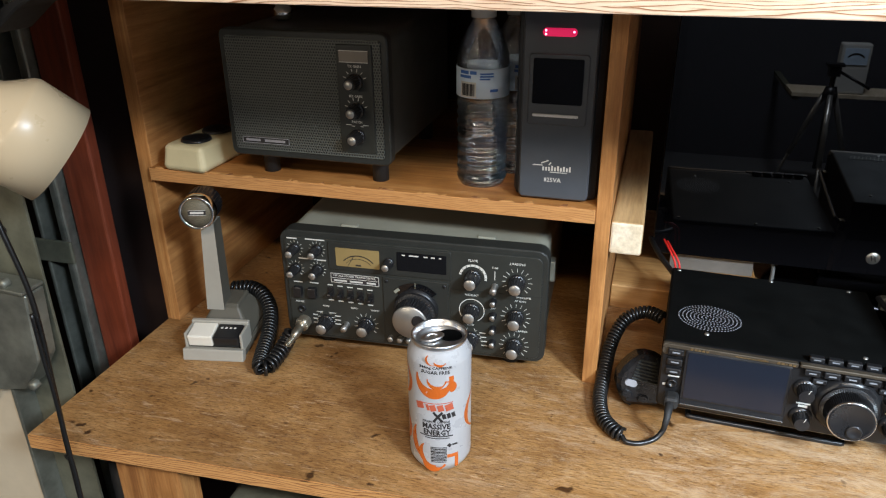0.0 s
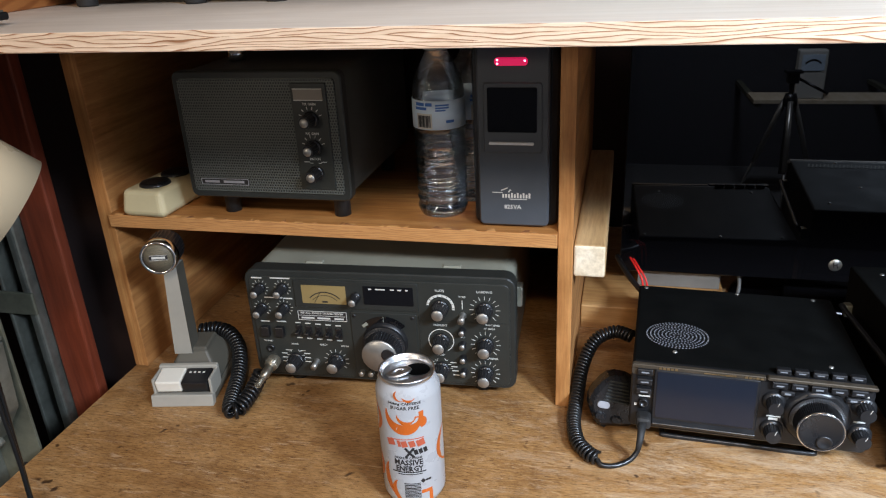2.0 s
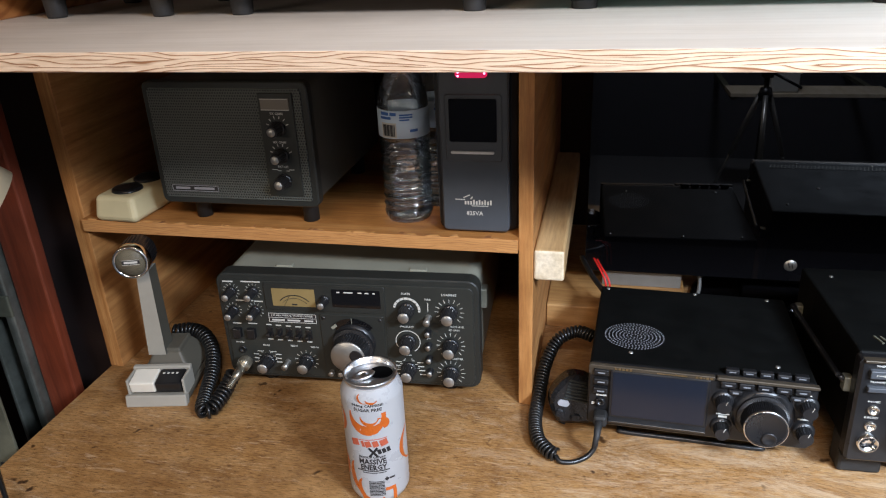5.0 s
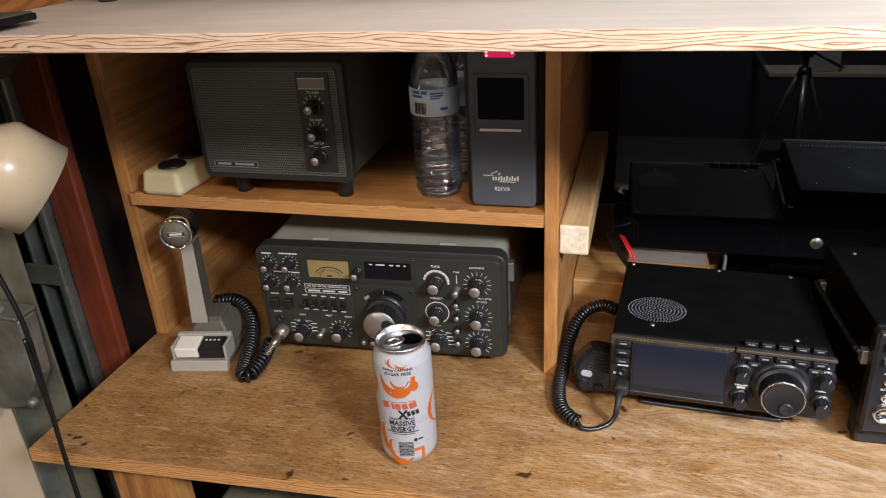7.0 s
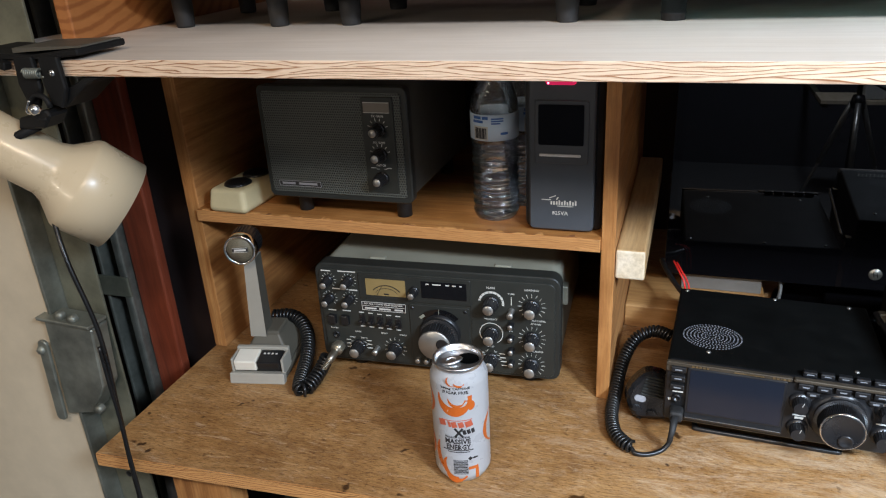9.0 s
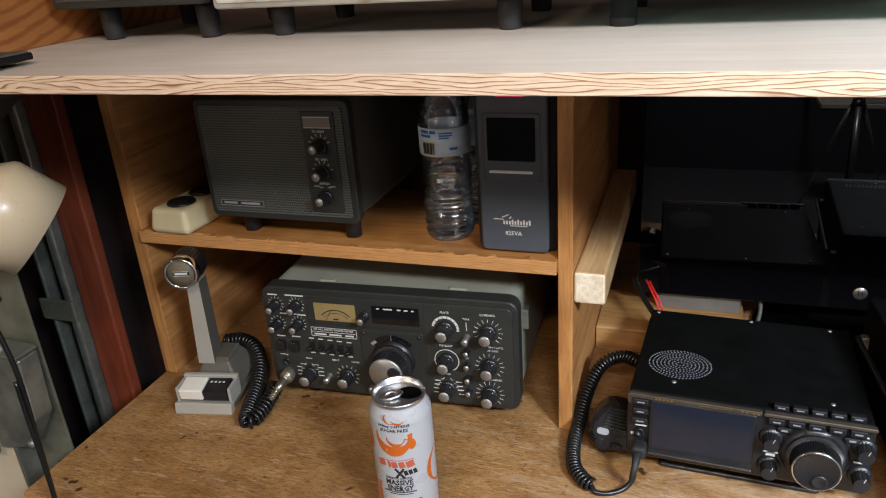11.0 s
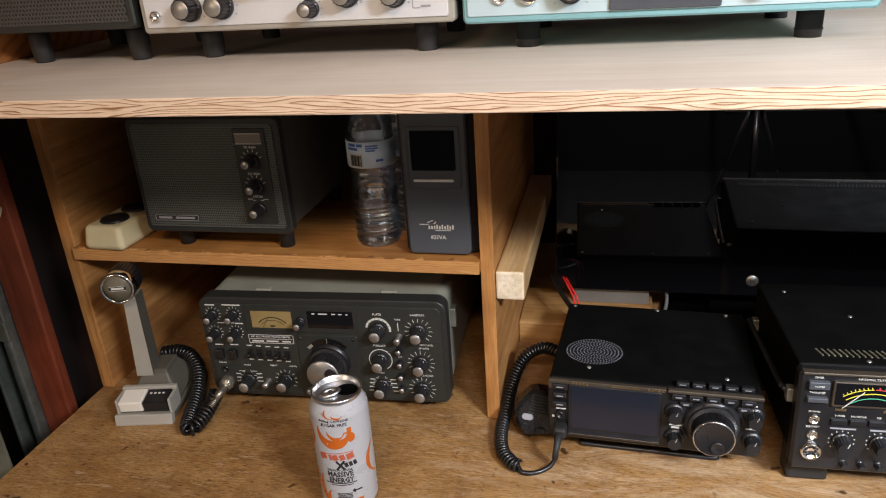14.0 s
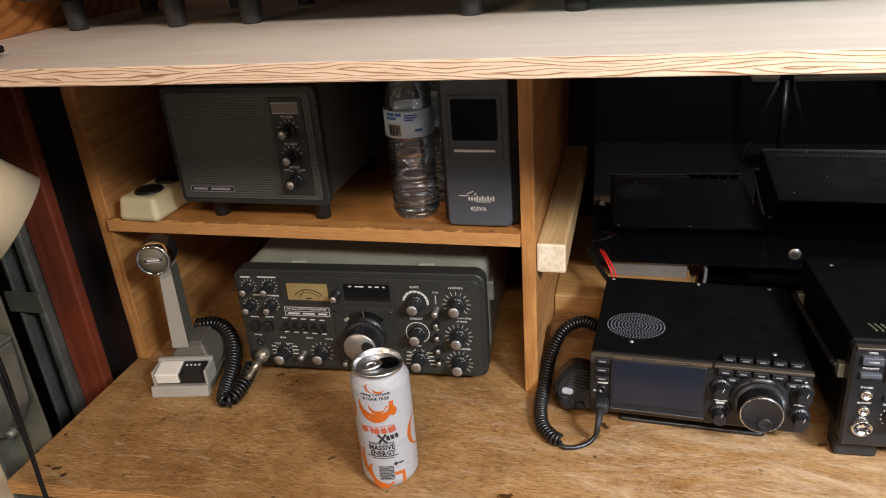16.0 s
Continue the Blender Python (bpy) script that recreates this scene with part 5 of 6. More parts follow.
# ---- modern transceiver, nose up on its bail ----
def modern_radio():
    W, H, D = 0.239, 0.081, 0.236
    o = thing("modern_transceiver", pose(0.089, -0.058, 0.860, -4.5, 0, -2.5) @ Matrix.Diagonal((1.023, 1, 1, 1)), "black compact modern transceiver with blue-black display and large dial", "radio")
    part("case", bm_box((0.0005, 0.006, -H + 0.004), (W - 0.0005, D, -0.0005), 0.003), M_BLACKM, o)
    part("front_frame", bm_plate(rounded(0, -H, W, -0.001, 0.006), 0.0, 0.012, 0.002), M_BLACK, o)
    part("trim", joined(bm_plate(rounded(0.0, -0.0048, 0.135, 0.0, 0.002), -0.004, 0.003, 0.0006), bm_plate(rounded(0.0, -0.014, 0.026, 0.0002, 0.004), -0.002, 0.003, 0.0006)), M_BRONZE, o, "thin bronze trim strip")
    part("trim", bm_plate(rounded(0.136, -0.0030, W, 0.0010, 0.002), -0.006, 0.002, 0.0008), M_BRONZE, o)
    part("model_print", bars([(0.030, -0.0024, 0.0028, 0.0024, 0), (0.034, -0.0024, 0.0028, 0.0024, 0), (0.038, -0.0024, 0.0028, 0.0024, 0), (0.042, -0.0024, 0.0028, 0.0024, 0), (0.046, -0.0024, 0.0028, 0.0024, 0), (0.085, -0.0026, 0.022, 0.0008, 0), (0.101, -0.0026, 0.010, 0.0014, 0), (0.116, -0.0024, 0.0028, 0.0022, 0), (0.120, -0.0024, 0.0028, 0.0022, 0), (0.1235, -0.0024, 0.002, 0.0007, 0), (0.127, -0.0024, 0.0028, 0.0022, 0), (0.131, -0.0024, 0.0028, 0.0022, 0)], -0.0043), M_GOLD, o)
    part("display_frame", bm_plate(rounded(0.0240, -0.074, 0.1305, -0.0046, 0.002), -0.005, 0.002, 0.001), M_BLACK, o)
    part("display", bm_plate(rounded(0.0275, -0.0625, 0.1275, -0.0065, 0.001), -0.0058, -0.004), M_LCD, o, "unlit blue-black colour display")
    part("display_sill", moved(bm_box((0.0245, -0.006, -0.0025), (0.130, 0.004, 0.0025), 0.001), pose(0, -0.004, -0.0675, 35, 0, 0)), M_BLACK, o)
    for k, z in enumerate((-0.0085, -0.0205, -0.0325)):
        part("button", bm_box((0.006, -0.006, z - 0.0038), (0.0225, 0.0, z + 0.0038), 0.0015), M_BLACK, o)
        part("button_print", bars([(0.0145, z, 0.008, 0.0015, 0)], -0.0063), M_KEYPRINT, o)
    part("jack", front_disc(0.0145, -0.0485, -0.001, [(0, 0.001), (0.0028, 0.001), (0.0034, 0.004), (0.0052, 0.0035), (0.0054, 0.0)], 20), M_BLACK, o)
    part("jack_print", bars([(0.0155, -0.0405, 0.012, 0.0018, 0), (0.0065, -0.052, 0.003, 0.003, 0)], -0.0006), M_WHITE, o)
    part("mic_plug", joined(bm_box((0.008, -0.020, -0.073), (0.024, -0.001, -0.058), 0.004), bm_tube([(0.015, -0.018, -0.066), (0.014, -0.030, -0.078), (0.012, -0.036, -0.090)], 0.0048, 10, 0.0028)), M_RUBBER, o)
    for k in range(5):
        x = 0.1395 + 0.0175 * k
        part("button", moved(bm_box((0.0, -0.004, -0.0035), (0.0145, 0.004, 0.0035), 0.0015), pose(x + 0.006, 0.010, 0.0025, 0, 0, 0)), M_BLACK, o)
        part("button_print", bars([(x + 0.0133, 0.0030, 0.007, 0.0011, 0)], 0.0058), M_KEYPRINT, o)
        x = 0.141 + 0.0185 * k
        part("button", bm_box((x, -0.006, -0.0115), (x + 0.0155, 0.0, -0.0035), 0.0015), M_BLACK, o)
        part("button_print", bars([(x + 0.0078, -0.0075, 0.007, 0.0014, 0)], -0.0063), M_KEYPRINT, o)
    for x in (0.157, 0.2185):
        part("button", bm_box((x - 0.007, -0.005, -0.0195), (x + 0.007, 0.0, -0.0135), 0.0015), M_BLACK, o)
        part("button_print", bars([(x, -0.0165, 0.006, 0.002, 0)], -0.0053), M_KEYPRINT, o)
    part("dial_collar", front_disc(0.187, -0.0415, 0.0, [(0, 0.007), (0.0285, 0.007), (0.0315, 0.004), (0.033, 0.0)], 56), M_BLACK, o)
    part("dial_hood", bm_plate([(0.176, -0.0135), (0.202, -0.0135), (0.212, -0.024), (0.205, -0.026), (0.198, -0.0195), (0.180, -0.0195), (0.173, -0.026), (0.166, -0.024)], -0.0075, 0.0, 0.001), M_BLACK, o)
    dial = part("main_dial", bm_knob(0.0242, 0.025, 72), M_BLACK, o, "ribbed dark grey dial ring", pose(0.187, -0.006, -0.0415))
    part("dial_face", front_disc(0, 0, -0.025, [(0, 0.0006), (0.0190, 0.0008), (0.0208, 0.0016), (0.0212, 0.0004), (0.0212, -0.002)], 56), M_GLOSSBLK, dial, "glossy black dial face")
    part("dial_rim", front_disc(0, 0, -0.0242, [(0.0206, 0.0016), (0.0216, 0.0026), (0.0226, 0.0012), (0.0224, -0.002), (0.0206, 0.0)], 56), M_CHROME, dial)
    part("finger_dimple", front_disc(0.004, -0.0115, -0.0254, [(0, 0.0004), (0.004, 0.0008), (0.0062, 0.0022), (0.0072, 0.0022), (0.0078, 0.0006)], 28), M_BLACK, dial)
    for x, z in ((0.1455, -0.0290), (0.1465, -0.0630), (0.2300, -0.0250), (0.2300, -0.0570)):
        k = knob(o, x, z, 0.0088, 0.019, cap=False, flutes=20)
        part("knob_collar", front_disc(0, 0, 0, [(0.0088, 0.004), (0.0112, 0.003), (0.0118, 0.0)], 28), M_BLACK, k)
        part("pointer_line", bars([(0.002, 0.006, 0.0005, 0.005, -20)], -0.0192), M_WHITE, k)
    part("knob_print", bars([(0.1465, -0.0195, 0.008, 0.0018, 0), (0.147, -0.047, 0.014, 0.0016, 0), (0.147, -0.0505, 0.009, 0.003, 0), (0.226, -0.0095 - 0.003, 0.014, 0.0014, 0), (0.228, -0.0425, 0.011, 0.0018, 0), (0.189, -0.0165, 0.010, 0.0018, 0)], -0.0008), M_WHITE, o)
    holes = []
    for ring in range(1, 9):
        n = 7 * ring
        for k in range(n):
            a = 2 * math.pi * k / n + 0.3 * ring
            holes.append(moved(bm_lathe([(0, 0.0003), (0.00085, 0.0003), (0.00105, 0.0)], 6), pose(0.048 + 0.0043 * ring * math.cos(a), 0.081 + 0.0043 * ring * math.sin(a), -0.0005)))
    tagged(part("speaker_perforation", joined(*holes), M_KEYPRINT, o), kind="stuff")
    for x, y in ((0.045, 0.036), (0.203, 0.036), (0.010, 0.226), (0.125, 0.228), (0.216, 0.226)):
        part("screw", bm_lathe([(0, 0.0014), (0.0022, 0.0012), (0.0028, 0.0)], 12, pose(x, y, -0.0005)), M_ALU, o)
    part("bail", bm_tube(spline([(0.040, 0.075, -H + 0.004), (0.038, 0.045, -H - 0.012), (0.038, 0.030, -H - 0.022), (0.046, 0.027, -H - 0.0238), (0.12, 0.027, -H - 0.0238), (0.190, 0.027, -H - 0.0238), (0.198, 0.030, -H - 0.022), (0.198, 0.045, -H - 0.012), (0.196, 0.075, -H + 0.004)], 6), 0.0032, 8), M_BLACK, o, "folding wire bail stand")
    for x in (0.03, 0.205):
        part("foot", bm_lathe([(0, 0.004), (0.009, 0.004), (0.009, -0.0145), (0, -0.0145)], 16, pose(x, D - 0.02, -H + 0.002)), M_RUBBER, o)
    return o


modern_radio()

hand_mic = thing("hand_microphone", pose(0.043, -0.034, DESK_Z, 0, 0, 12), "black hand microphone with grille slots leaning on the radio", "microphone")
MIC_LEAN = pose(0, 0, 0.002, -10, 0, 0)
mic_outline = [(0.010, 0.002), (0.052, 0.0), (0.058, 0.012), (0.060, 0.050), (0.050, 0.062), (0.028, 0.067), (0.018, 0.062), (0.003, 0.045), (-0.001, 0.032), (0.0015, 0.018)]
part("shell", moved(bm_plate(mic_outline, -0.012, 0.016, 0.005), MIC_LEAN), M_GLOSSBLK, hand_mic)
for k in range(7):
    part("grille_slot", moved(bm_box((-0.016 + 0.0012 * k, -0.0012, -0.0009), (0.018 - 0.001 * k, 0.0012, 0.0009), 0.0004, 1), MIC_LEAN @ pose(0.032, -0.0130, 0.034 + 0.0042 * k, 0, 14, 0)), M_FACE, hand_mic)
part("name_plate", moved(bm_plate(rounded(-0.0075, -0.0042, 0.0075, 0.0042, 0.004), -0.0012, 0.001, 0.0005), MIC_LEAN @ pose(0.016, -0.0125, 0.031, 0, 14, 0)), M_GREYPRINT, hand_mic, "small silver-grey name plate")
for x, z in ((0.012, 0.017), (0.031, 0.011)):
    part("button", moved(bm_plate(rounded(-0.0065, -0.0045, 0.0065, 0.0045, 0.004), -0.003, 0.001, 0.001), MIC_LEAN @ pose(x, -0.012, z, 0, 14, 0)), M_GLOSSBLK, hand_mic)
part("cord_boot", moved(bm_tube([(0.018, 0.0, 0.006), (0.014, -0.002, 0.0)], 0.006, 10), MIC_LEAN), M_RUBBER, hand_mic)

cord2 = thing("coiled_microphone_cord", pose(0, 0, 0), "black coiled cord looping from behind the radio over the desk", "cord")
part("coil", coil([(0.092, 0.075, 0.815), (0.070, 0.085, 0.815), (0.045, 0.075, 0.806), (0.031, 0.045, 0.785), (0.027, 0.0, 0.768), (0.026, -0.042, 0.760), (0.033, -0.078, 0.7595), (0.047, -0.098, 0.7595), (0.056, -0.104, 0.7595)], 0.0070, 0.0022, 0.0050), M_CORD, cord2)
part("straight_lead", bm_tube(spline([(0.056, -0.104, 0.758), (0.062, -0.109, 0.7545), (0.077, -0.106, 0.7535), (0.092, -0.097, 0.756), (0.100, -0.090, 0.765), (0.101, -0.088, 0.775)], 8), 0.0030, 8), M_CORD, cord2)

# ---- glossy monitor, leaning back ----
mon = thing("computer_monitor", pose(0.072, 0.272, 0.818, -1.0, 0, 0), "black glossy widescreen computer monitor, switched off, on a stand", "monitor")
part("housing", bm_box((0, 0.004, 0), (0.602, 0.045, 0.372), 0.006), M_BLACK, mon)
part("bezel", bm_plate(rounded(0, 0, 0.602, 0.372, 0.006), -0.002, 0.006, 0.0012), M_SCREEN, mon)
part("screen", bm_plate(rounded(0.012, 0.052, 0.590, 0.362, 0.001), -0.0032, -0.0015), M_MIRROR, mon, "dark mirror-like screen")
part("round_logo", front_disc(0.299, 0.026, -0.002, [(0, 0.0010), (0.0085, 0.0010), (0.0092, 0.0)], 30), M_ALU, mon, "small round silver logo")
part("logo_shape", bars([(0.2965, 0.0265, 0.0012, 0.008, 14), (0.3015, 0.0255, 0.0012, 0.008, 14), (0.299, 0.026, 0.004, 0.001, 0)], -0.0033), M_BLKPRINT, mon)
part("stand_neck", bm_box((0.245, 0.045, -0.055), (0.355, 0.07, 0.16), 0.006), M_SCREEN, mon)
part("stand_base", moved(bm_lathe([(0, 0.010), (0.12, 0.008), (0.13, 0.004), (0.13, 0.0), (0, 0.0)], 48), Matrix.Translation((0.30, 0.055, -0.066)) @ pose(0, 0, 0, 1.0)), M_SCREEN, mon)

plate_box = thing("grey_metal_plate", pose(0.100, 0.284, DESK_Z + 0.038), "plain grey metal plate standing on the board", "plate")
part("plate", bm_box((0.0, 0.0, 0.0), (0.1205, 0.006, 0.055), 0.001), M_PLATE, plate_box)
part("fold", bm_box((0.0, 0.006, 0.0), (0.1205, 0.022, 0.002), 0.0006), M_PLATE, plate_box)
stray = thing("grey_cable", pose(0, 0, 0), "grey cable hanging behind the monitor", "cable")
part("cable", bm_tube(spline([(0.244, 0.300, 0.822), (0.248, 0.285, 0.805), (0.246, 0.275, 0.785), (0.238, 0.27, 0.754)], 8), 0.0030, 8), M_GREYTUBE, stray)
wires = thing("red_power_wires", pose(0, 0, 0), "red power wires behind the radio", "wire")
part("wire", bm_tube(spline([(0.086, 0.236, 0.856), (0.093, 0.222, 0.850), (0.100, 0.212, 0.841), (0.105, 0.206, 0.830), (0.108, 0.203, 0.80)], 8), 0.0015, 8), M_REDWIRE, wires)
part("wire", bm_tube(spline([(0.091, 0.234, 0.855), (0.098, 0.220, 0.849), (0.106, 0.210, 0.840), (0.111, 0.204, 0.829), (0.114, 0.202, 0.80)], 8), 0.0015, 8), M_REDWIRE, wires)
blackwire = thing("black_power_lead", pose(0, 0, 0), "black power lead behind the radio", "wire")
part("lead", bm_tube(spline([(0.068, 0.262, 0.845), (0.074, 0.245, 0.840), (0.088, 0.215, 0.832), (0.11, 0.17, 0.825)], 8), 0.004, 8), M_CORD, blackwire)


# ---- second modern transceiver ----
def station_radio():
    W, H, D = 0.34, 0.122, 0.245
    o = thing("station_transceiver", pose(0.362, -0.080, 0.910, -4.0, 0, 1.5) @ Matrix.Diagonal((1, 1, 0.93, 1)), "black desktop transceiver with multicolour meter and side handle", "radio")
    part("case", bm_box((0.002, 0.012, -H), (W - 0.002, D, -0.001), 0.003), M_BLACKM, o)
    part("front_panel", bm_plate(rounded(0, -H - 0.014, W, -0.004, 0.005), -0.004, 0.016, 0.003), M_BLACK, o)
    part("brow", bm_box((0.003, -0.006, -0.007), (W - 0.003, 0.004, -0.0035), 0.001), M_BRONZE, o)
    for k in range(2):
        z = -0.019 - 0.019 * k
        part("push_switch", bm_box((0.009, -0.0095, z - 0.005 + 0.002 * k), (0.030, -0.003, z + 0.005 - 0.002 * k), 0.0012), M_UPS, o)
    for text, x, z, s in (("TIMER", 0.0195, -0.0105, 0.0034), ("POWER", 0.0195, -0.0195, 0.003), ("TRANSMIT", 0.0195, -0.0305, 0.0034), ("PHONES", 0.019, -0.0555, 0.0032), ("ELEC-KEY", 0.019, -0.076, 0.0032), ("MIC", 0.019, -0.0955, 0.003), ("TUNER", 0.045, -0.0595, 0.0034), ("MONITOR", 0.064, -0.0595, 0.0034), ("NB", 0.084, -0.0595, 0.0034), ("NR", 0.103, -0.0595, 0.0034), ("HF/50MHz TRANSCEIVER", 0.079, -0.0105, 0.0038)):
        writing("print", text, s, x, z, -0.0098 if text == "POWER" else -0.0043, M_WHITE, o)
    part("meter_frame", bm_plate(rounded(0.034, -0.046, 0.150, -0.0135, 0.002), -0.0075, -0.003, 0.0008), M_BRONZE, o)
    part("meter_window", bm_plate(rounded(0.0365, -0.0425, 0.148, -0.0145, 0.001), -0.0082, -0.006), M_SCREEN, o, "dark meter window")
    cx, cz = 0.075, -0.071
    part("meter_scale", joined(arc_band(cx, cz, 0.0500, 0.0508, -38, -2, -0.0086), bars(dial_marks(cx, cz, 0.0505, 0.0535, -36, -4, 8, 0.0008), -0.0086), arc_band(cx, cz, 0.0445, 0.0456, -38, 38, -0.0086)), M_YEL, o)
    part("meter_scale", joined(arc_band(cx, cz, 0.0500, 0.0510, 0, 38, -0.0086), bars(dial_marks(cx, cz, 0.0505, 0.0535, 4, 36, 6, 0.0014), -0.0086)), M_PINK, o)
    part("meter_scale", arc_band(cx, cz, 0.0385, 0.0395, -36, 36, -0.0086), M_GRN, o)
    part("needle", bars([(0.0545, -0.035, 0.0010, 0.030, -42)], -0.0090), M_WHITE, o)
    for k in range(6):
        part("button", bm_box((0.036 + 0.019 * k, -0.007, -0.0705), (0.0525 + 0.019 * k, -0.003, -0.0635), 0.0008), M_BLACK, o)
    part("model_print", bars([(0.045, -0.0515, 0.011, 0.0028, 0), (0.098, -0.0515, 0.022, 0.0028, 0)], -0.0043), M_GOLD, o)
    for z in (-0.0655, -0.0865):
        part("jack", front_disc(0.0195, z, -0.004, [(0, 0.0006), (0.0033, 0.0006), (0.004, 0.003), (0.0056, 0.003), (0.0060, 0.0)], 22), M_CHROME, o)
    m = part("mic_socket", front_disc(0.0195, -0.108, -0.004, [(0, 0.002), (0.0082, 0.002), (0.0090, 0.006), (0.0106, 0.0055), (0.0112, 0.0)], 28), M_CHROME, o)
    part("socket_pins", joined(*[front_disc(0.0195 + 0.005 * math.cos(k), -0.108 + 0.005 * math.sin(k), -0.006, [(0, 0.0012), (0.0013, 0.0012), (0.0013, 0)], 8) for k in (0.0, 0.9, 1.8, 2.7, 3.6, 4.5, 5.4)]), M_BLACK, m)
    for x in (0.050, 0.088, 0.126):
        k = knob(o, x, -0.093, 0.0095, 0.020, cap=False, y=-0.003)
        part("scale_marks", bars(dial_marks(x, -0.093, 0.0125, 0.0138, -130, 130, 11, 0.0012), -0.0043), M_WHITE, o)
        part("pointer_line", bars([(0.002, 0.006, 0.0008, 0.006, -20)], -0.0203), M_WHITE, k)
    part("knob_print", bars([(0.050, -0.0765, 0.026, 0.002, 0), (0.088, -0.0765, 0.022, 0.002, 0)], -0.0043), M_GREYPRINT, o)
    for k in range(5):
        knob(o, 0.0545 + 0.018 * k, -0.124, 0.0042, 0.010, cap=False, flutes=10, y=-0.003)
    slots = [bm_box((0.030 + 0.0062 * k, 0.030, -0.0012), (0.0318 + 0.0062 * k, 0.046, 0.0004)) for k in range(46)]
    for b, k in zip(slots, range(46)):
        for v in b.verts:
            v.co.x -= 0.25 * (v.co.y - 0.03)
    tagged(part("vent_slots", joined(*slots), M_GALV_D, o), kind="stuff")
    for x, y in ((0.075, 0.021), (0.09, 0.14), (0.03, 0.215), (0.2, 0.021)):
        part("screw", bm_lathe([(0, 0.0014), (0.0022, 0.0012), (0.0028, 0.0)], 12, pose(x, y, -0.001)), M_ALU, o)
    h = part("side_handle", bm_tube(spline([(-0.003, 0.020, -0.046), (-0.009, 0.022, -0.040), (-0.011, 0.04, -0.040), (-0.011, 0.198, -0.046), (-0.009, 0.213, -0.048), (-0.003, 0.218, -0.054)], 6), 0.0034, 10), M_BLACK, o, "black carrying handle")
    for y, z in ((0.020, -0.046), (0.218, -0.054)):
        part("handle_bracket", bm_box((-0.006, y - 0.006, z - 0.010), (0.003, y + 0.006, z + 0.008), 0.0012), M_GALV, h)
    for x in (0.02, W - 0.05):
        part("foot", bm_box((x - 0.016, 0.02, -0.1693), (x + 0.03, 0.05, -H + 0.001), 0.004), M_RUBBER, o)
        part("foot", bm_box((x - 0.016, 0.20, -0.1565), (x + 0.03, 0.23, -H + 0.001), 0.004), M_RUBBER, o)
    return o


station_radio()


# ---- radios on the upper shelf ----
def tall_feet(o, xs, y0, y1, drop, r=0.0125, band=False):
    for x in xs:
        for y in (y0, y1):
            prof = [(0, 0.004), (r * 1.05, 0.004), (r, -drop * 0.5), (r * 0.92, -drop + 0.002), (r * 0.85, -drop), (0, -drop)]
            if band:
                prof = [(0, 0.004), (r, 0.004), (r, -drop * 0.72), (r * 1.06, -drop * 0.74), (r * 1.06, -drop * 0.78), (r, -drop * 0.8), (r, -drop), (0, -drop)]
            part("foot", bm_lathe(prof, 20, pose(x, y, 0)), M_FOOT, o, "tall grey rubber foot")


def upper_speaker():
    o = thing("grey_speaker_box", pose(-0.562, -0.077, 1.289) @ Matrix.Scale(0.99, 4), "charcoal speaker cabinet with grey perforated grille on tall feet", "speaker")
    part("case", bm_plate([(0.0, 0.0), (0.207, 0.0), (0.207, 0.16), (0.0, 0.16)], 0.012, 0.24, 0.003), M_BLACKM, o)
    part("bezel", bm_plate(rounded(0, 0, 0.207, 0.162, 0.006), 0.0, 0.014, 0.002), M_FACE, o)
    part("grille", bm_plate(rounded(0.008, 0.008, 0.199, 0.152, 0.002), -0.0015, 0.003), M_GRILLE2, o)
    tall_feet(o, (0.035, 0.172), 0.05, 0.20, 0.040)


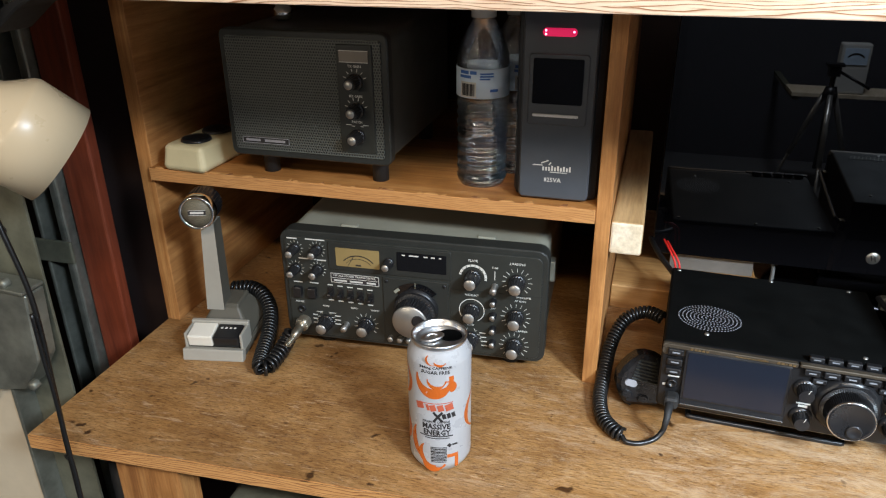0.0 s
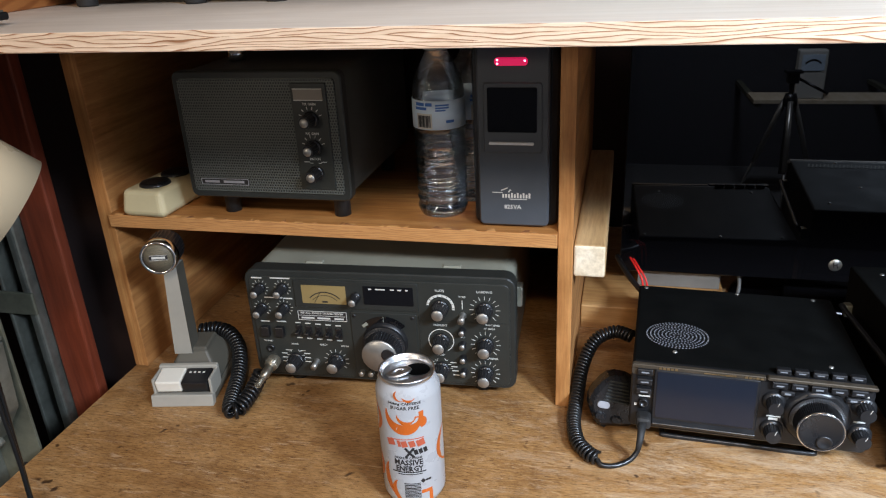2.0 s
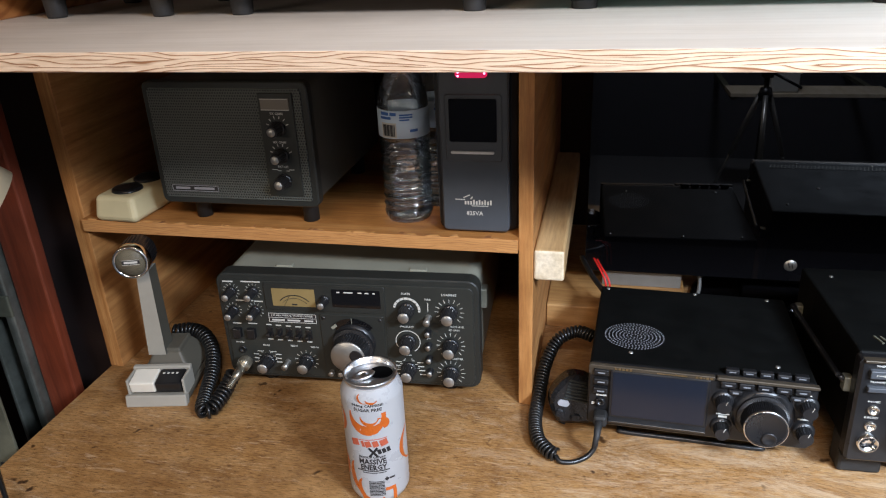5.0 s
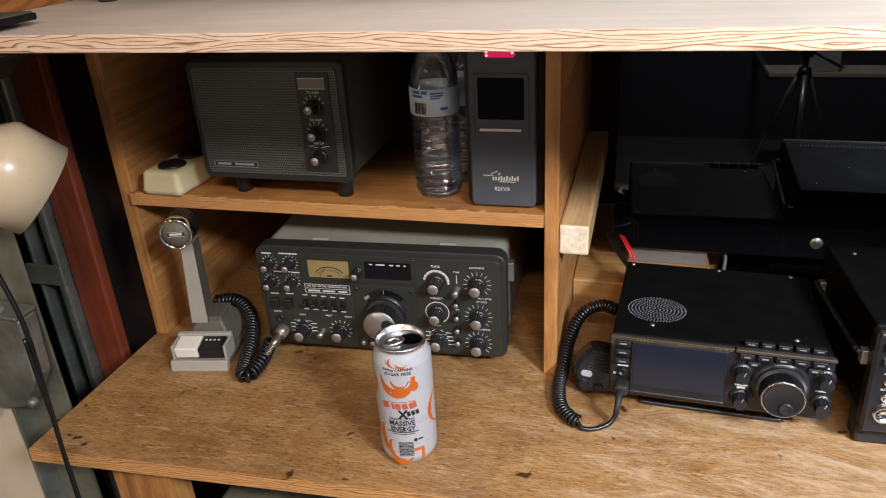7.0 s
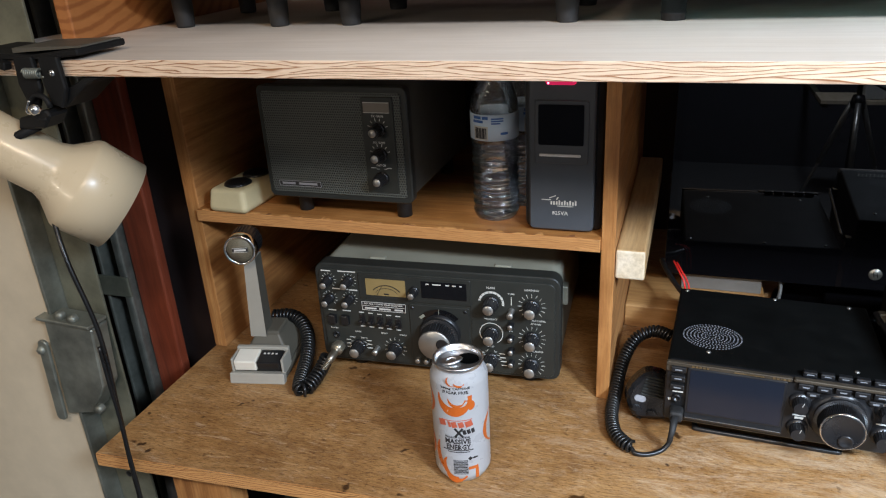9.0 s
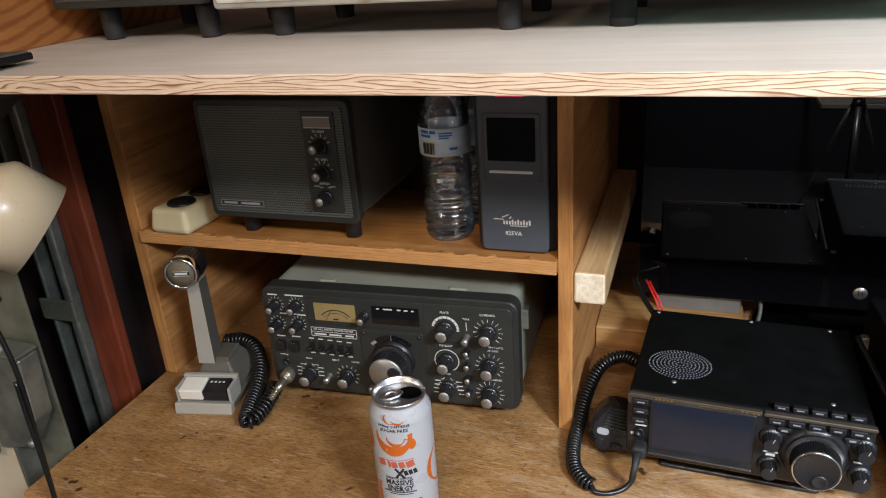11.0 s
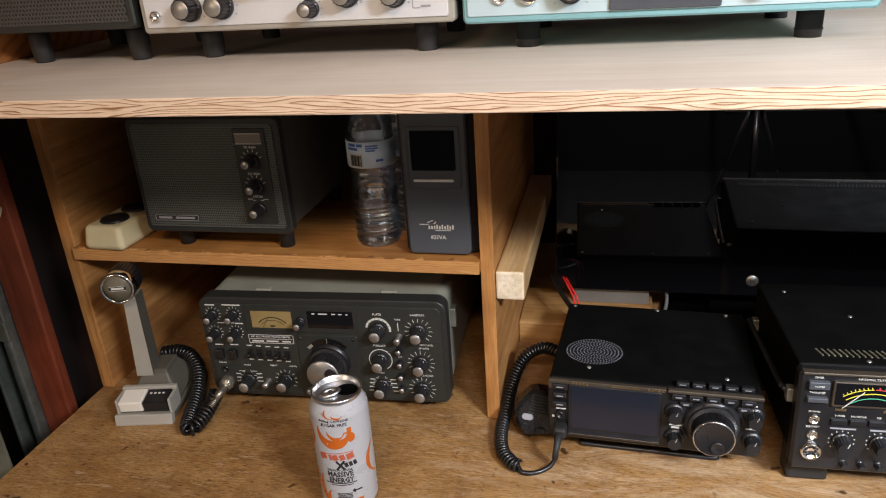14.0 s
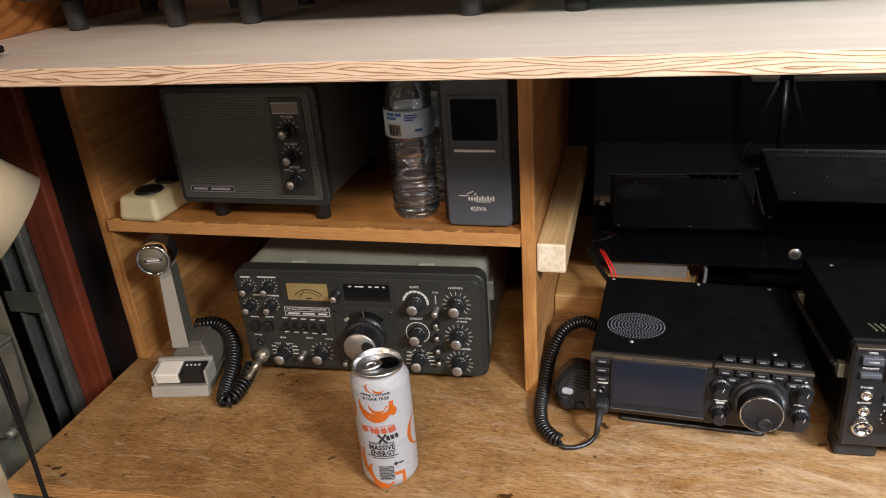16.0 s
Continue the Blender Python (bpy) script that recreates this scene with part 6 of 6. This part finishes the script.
def silver_radio():
    o = thing("silver_receiver", pose(-0.3465, -0.079, 1.283) @ Matrix.Diagonal((1.015, 1, 1, 1)), "silver-white vintage receiver with black knobs on tall feet", "radio")
    part("case", bm_box((0.003, 0.014, 0.001), (0.340, 0.26, 0.158), 0.003), M_CHAR, o)
    part("front_frame", bm_plate(rounded(0, 0, 0.343, 0.16, 0.004), 0.0, 0.018, 0.0015), M_GREYP, o)
    part("front_panel", bm_plate(rounded(0.006, 0.006, 0.337, 0.154, 0.002), -0.002, 0.002, 0.0005), M_SILVERF, o, "silver-white front panel")
    for z in (0.018, 0.052):
        part("jack", front_disc(0.019, z, -0.002, [(0, 0.0006), (0.003, 0.0006), (0.0036, 0.004), (0.006, 0.004), (0.0066, 0.0)], 6), M_CHROME, o)
    for x, z, r in ((0.060, 0.025, 0.0125), (0.097, 0.026, 0.0125), (0.195, 0.019, 0.0085), (0.235, 0.031, 0.0115), (0.284, 0.029, 0.0115)):
        knob(o, x, z, r, 0.020, y=-0.002)
        part("scale_marks", bars(dial_marks(x, z, r * 1.35, r * 1.5, -120, 120, 9, 0.001), -0.0024), M_GREYPRINT, o)
    d = part("main_dial", bm_knob(0.026, 0.03, 30), M_BLACK, o, at=pose(0.150, -0.002, 0.066))
    part("dial_cap", front_disc(0, 0, -0.03, [(0, 0.001), (0.02, 0.001), (0.021, 0.0)], 36), M_CHROME, d)
    part("toggle", front_disc(0.312, 0.035, -0.002, [(0, 0.014), (0.0036, 0.013), (0.0028, 0.003), (0.0055, 0.003), (0.0055, 0.0)], 14), M_BLACK, o)
    part("panel_print", bars([(0.302, 0.035, 0.0007, 0.04, 0), (0.306, 0.015, 0.007, 0.0007, 0), (0.315, 0.0165, 0.010, 0.0022, 0), (0.245, 0.035, 0.0007, 0.03, 0), (0.249, 0.045, 0.005, 0.0012, 0), (0.249, 0.035, 0.005, 0.0012, 0), (0.249, 0.025, 0.005, 0.0012, 0), (0.05, 0.052, 0.012, 0.0018, 0), (0.087, 0.052, 0.02, 0.0018, 0)], -0.0024), M_GREYPRINT, o)
    tall_feet(o, (0.048, 0.300), 0.055, 0.21, 0.034)


def teal_radio():
    o = thing("teal_transceiver", pose(0.010, -0.080, 1.280, 0, 0, 0.6), "pale teal vintage transceiver with dark dial window on tall feet", "radio")
    part("case", bm_box((0.003, 0.014, 0.001), (0.372, 0.27, 0.158), 0.003), M_TEAL, o)
    part("front_frame", bm_plate(rounded(0, 0, 0.375, 0.16, 0.005), 0.0, 0.02, 0.002), M_TEAL, o)
    part("front_panel", bm_plate(rounded(0.005, 0.007, 0.370, 0.154, 0.002), -0.0018, 0.002, 0.0004), M_TEALF, o, "pale teal front panel")
    part("jack", front_disc(0.037, 0.025, -0.002, [(0, 0.0006), (0.004, 0.0006), (0.0045, 0.003), (0.0075, 0.003), (0.008, 0.0)], 22), M_CHROME, o)
    part("mic_socket", front_disc(0.065, 0.027, -0.002, [(0, 0.001), (0.0075, 0.001), (0.008, 0.005), (0.0105, 0.005), (0.011, 0.0)], 26), M_CHROME, o)
    for x, z in ((0.105, 0.029), (0.279, 0.029), (0.338, 0.030)):
        k = knob(o, x, z, 0.0125, 0.018, flutes=8, y=-0.002)
        part("scale_marks", bars(dial_marks(x, z, 0.018, 0.021, -130, 130, 7, 0.0008), -0.0022), M_GREYPRINT, o)
    part("dial_window", bm_plate(rounded(0.141, 0.0078, 0.241, 0.10, 0.002), -0.005, -0.001, 0.0008), M_UPS, o, "dark dial window panel")
    for k in range(3):
        part("push_button", bm_box((0.178 + 0.011 * k, -0.008, 0.031), (0.184 + 0.011 * k, -0.004, 0.037), 0.001), M_GREYP, o)
    writing("print", "TRANSCEIVER", 0.0058, 0.190, 0.0245, -0.0054, M_WHITE, o, 0.062)
    part("panel_print", bars([(0.254, 0.030, 0.0007, 0.016, 0), (0.258, 0.018, 0.006, 0.002, 0), (0.085, 0.036, 0.006, 0.002, 0), (0.138, 0.030, 0.006, 0.002, 0)], -0.0022), M_GREYPRINT, o)
    tall_feet(o, (0.058, 0.332), 0.06, 0.22, 0.031, 0.0125, True)


upper_speaker()
silver_radio()
teal_radio()

# ---- behind the camera: tripod and a wall shelf with a panel meter, seen in the dark screen ----
tripod = thing("camera_tripod", pose(0.772, -2.15, 0.0) @ Matrix.Scale(0.765, 4), "black and silver camera tripod standing in the dim room", "tripod")
part("column", bm_lathe([(0, 0.40), (0.014, 0.40), (0.014, 0.93), (0, 0.93)], 16), M_BLACK, tripod)
part("crown", bm_lathe([(0, 0.80), (0.035, 0.80), (0.04, 0.83), (0.03, 0.87), (0, 0.87)], 16), M_BLACK, tripod)
part("pan_head", joined(bm_box((-0.03, -0.03, 0.93), (0.03, 0.03, 0.985), 0.006), bm_box((-0.045, -0.035, 0.985), (0.045, 0.035, 1.0), 0.004), bm_tube([(0.02, 0, 0.96), (0.10, 0.05, 0.92), (0.17, 0.09, 0.885)], 0.008, 10)), M_BLACK, tripod)
for a in (95, 215, 335):
    d = Vector((math.cos(radians(a)), math.sin(radians(a)), 0))
    leg = part("leg", bm_tube([d * 0.03 + Vector((0, 0, 0.83)), d * 0.17 + Vector((0, 0, 0.45))], 0.016, 10), M_ALU, tripod)
    part("lower_tube", bm_tube([d * 0.12 + Vector((0, 0, 0.58)), d * 0.34 + Vector((0, 0, 0.006))], 0.009, 10), M_ALU, leg)
    part("foot", bm_tube([d * 0.335 + Vector((0, 0, 0.02)), d * 0.345 + Vector((0, 0, 0.0))], 0.012, 10), M_RUBBER, leg)
far_shelf = thing("wall_shelf", pose(1.06, -2.75, 0.55), "narrow pine shelf on the far wall", "shelf")
part("board", bm_box((-0.36, -0.10, -0.02), (0.40, 0.12, 0.0), 0.002), M_CLEAT, far_shelf)
part("bracket", joined(bm_box((-0.35, -0.65, -0.04), (-0.32, 0.10, -0.02)), bm_box((0.36, -0.65, -0.04), (0.39, 0.10, -0.02))), M_GALV_D, far_shelf)
meter = thing("panel_meter", pose(0.955, -2.68, 0.55, 0, 0, 180) @ Matrix.Diagonal((1.03, 1.1, 1.40, 1)), "white panel meter with pale blue dial on the far shelf", "meter")
part("case", bm_box((-0.064, -0.03, 0.0), (0.064, 0.03, 0.17), 0.006), M_WHITE, meter)
part("dial_window", bm_plate(rounded(-0.050, 0.100, 0.050, 0.155, 0.004), -0.034, -0.029), M_LABEL, meter)
part("scale", arc_band(0.0, 0.085, 0.050, 0.055, -40, 40, -0.0355), M_BLKPRINT, meter)
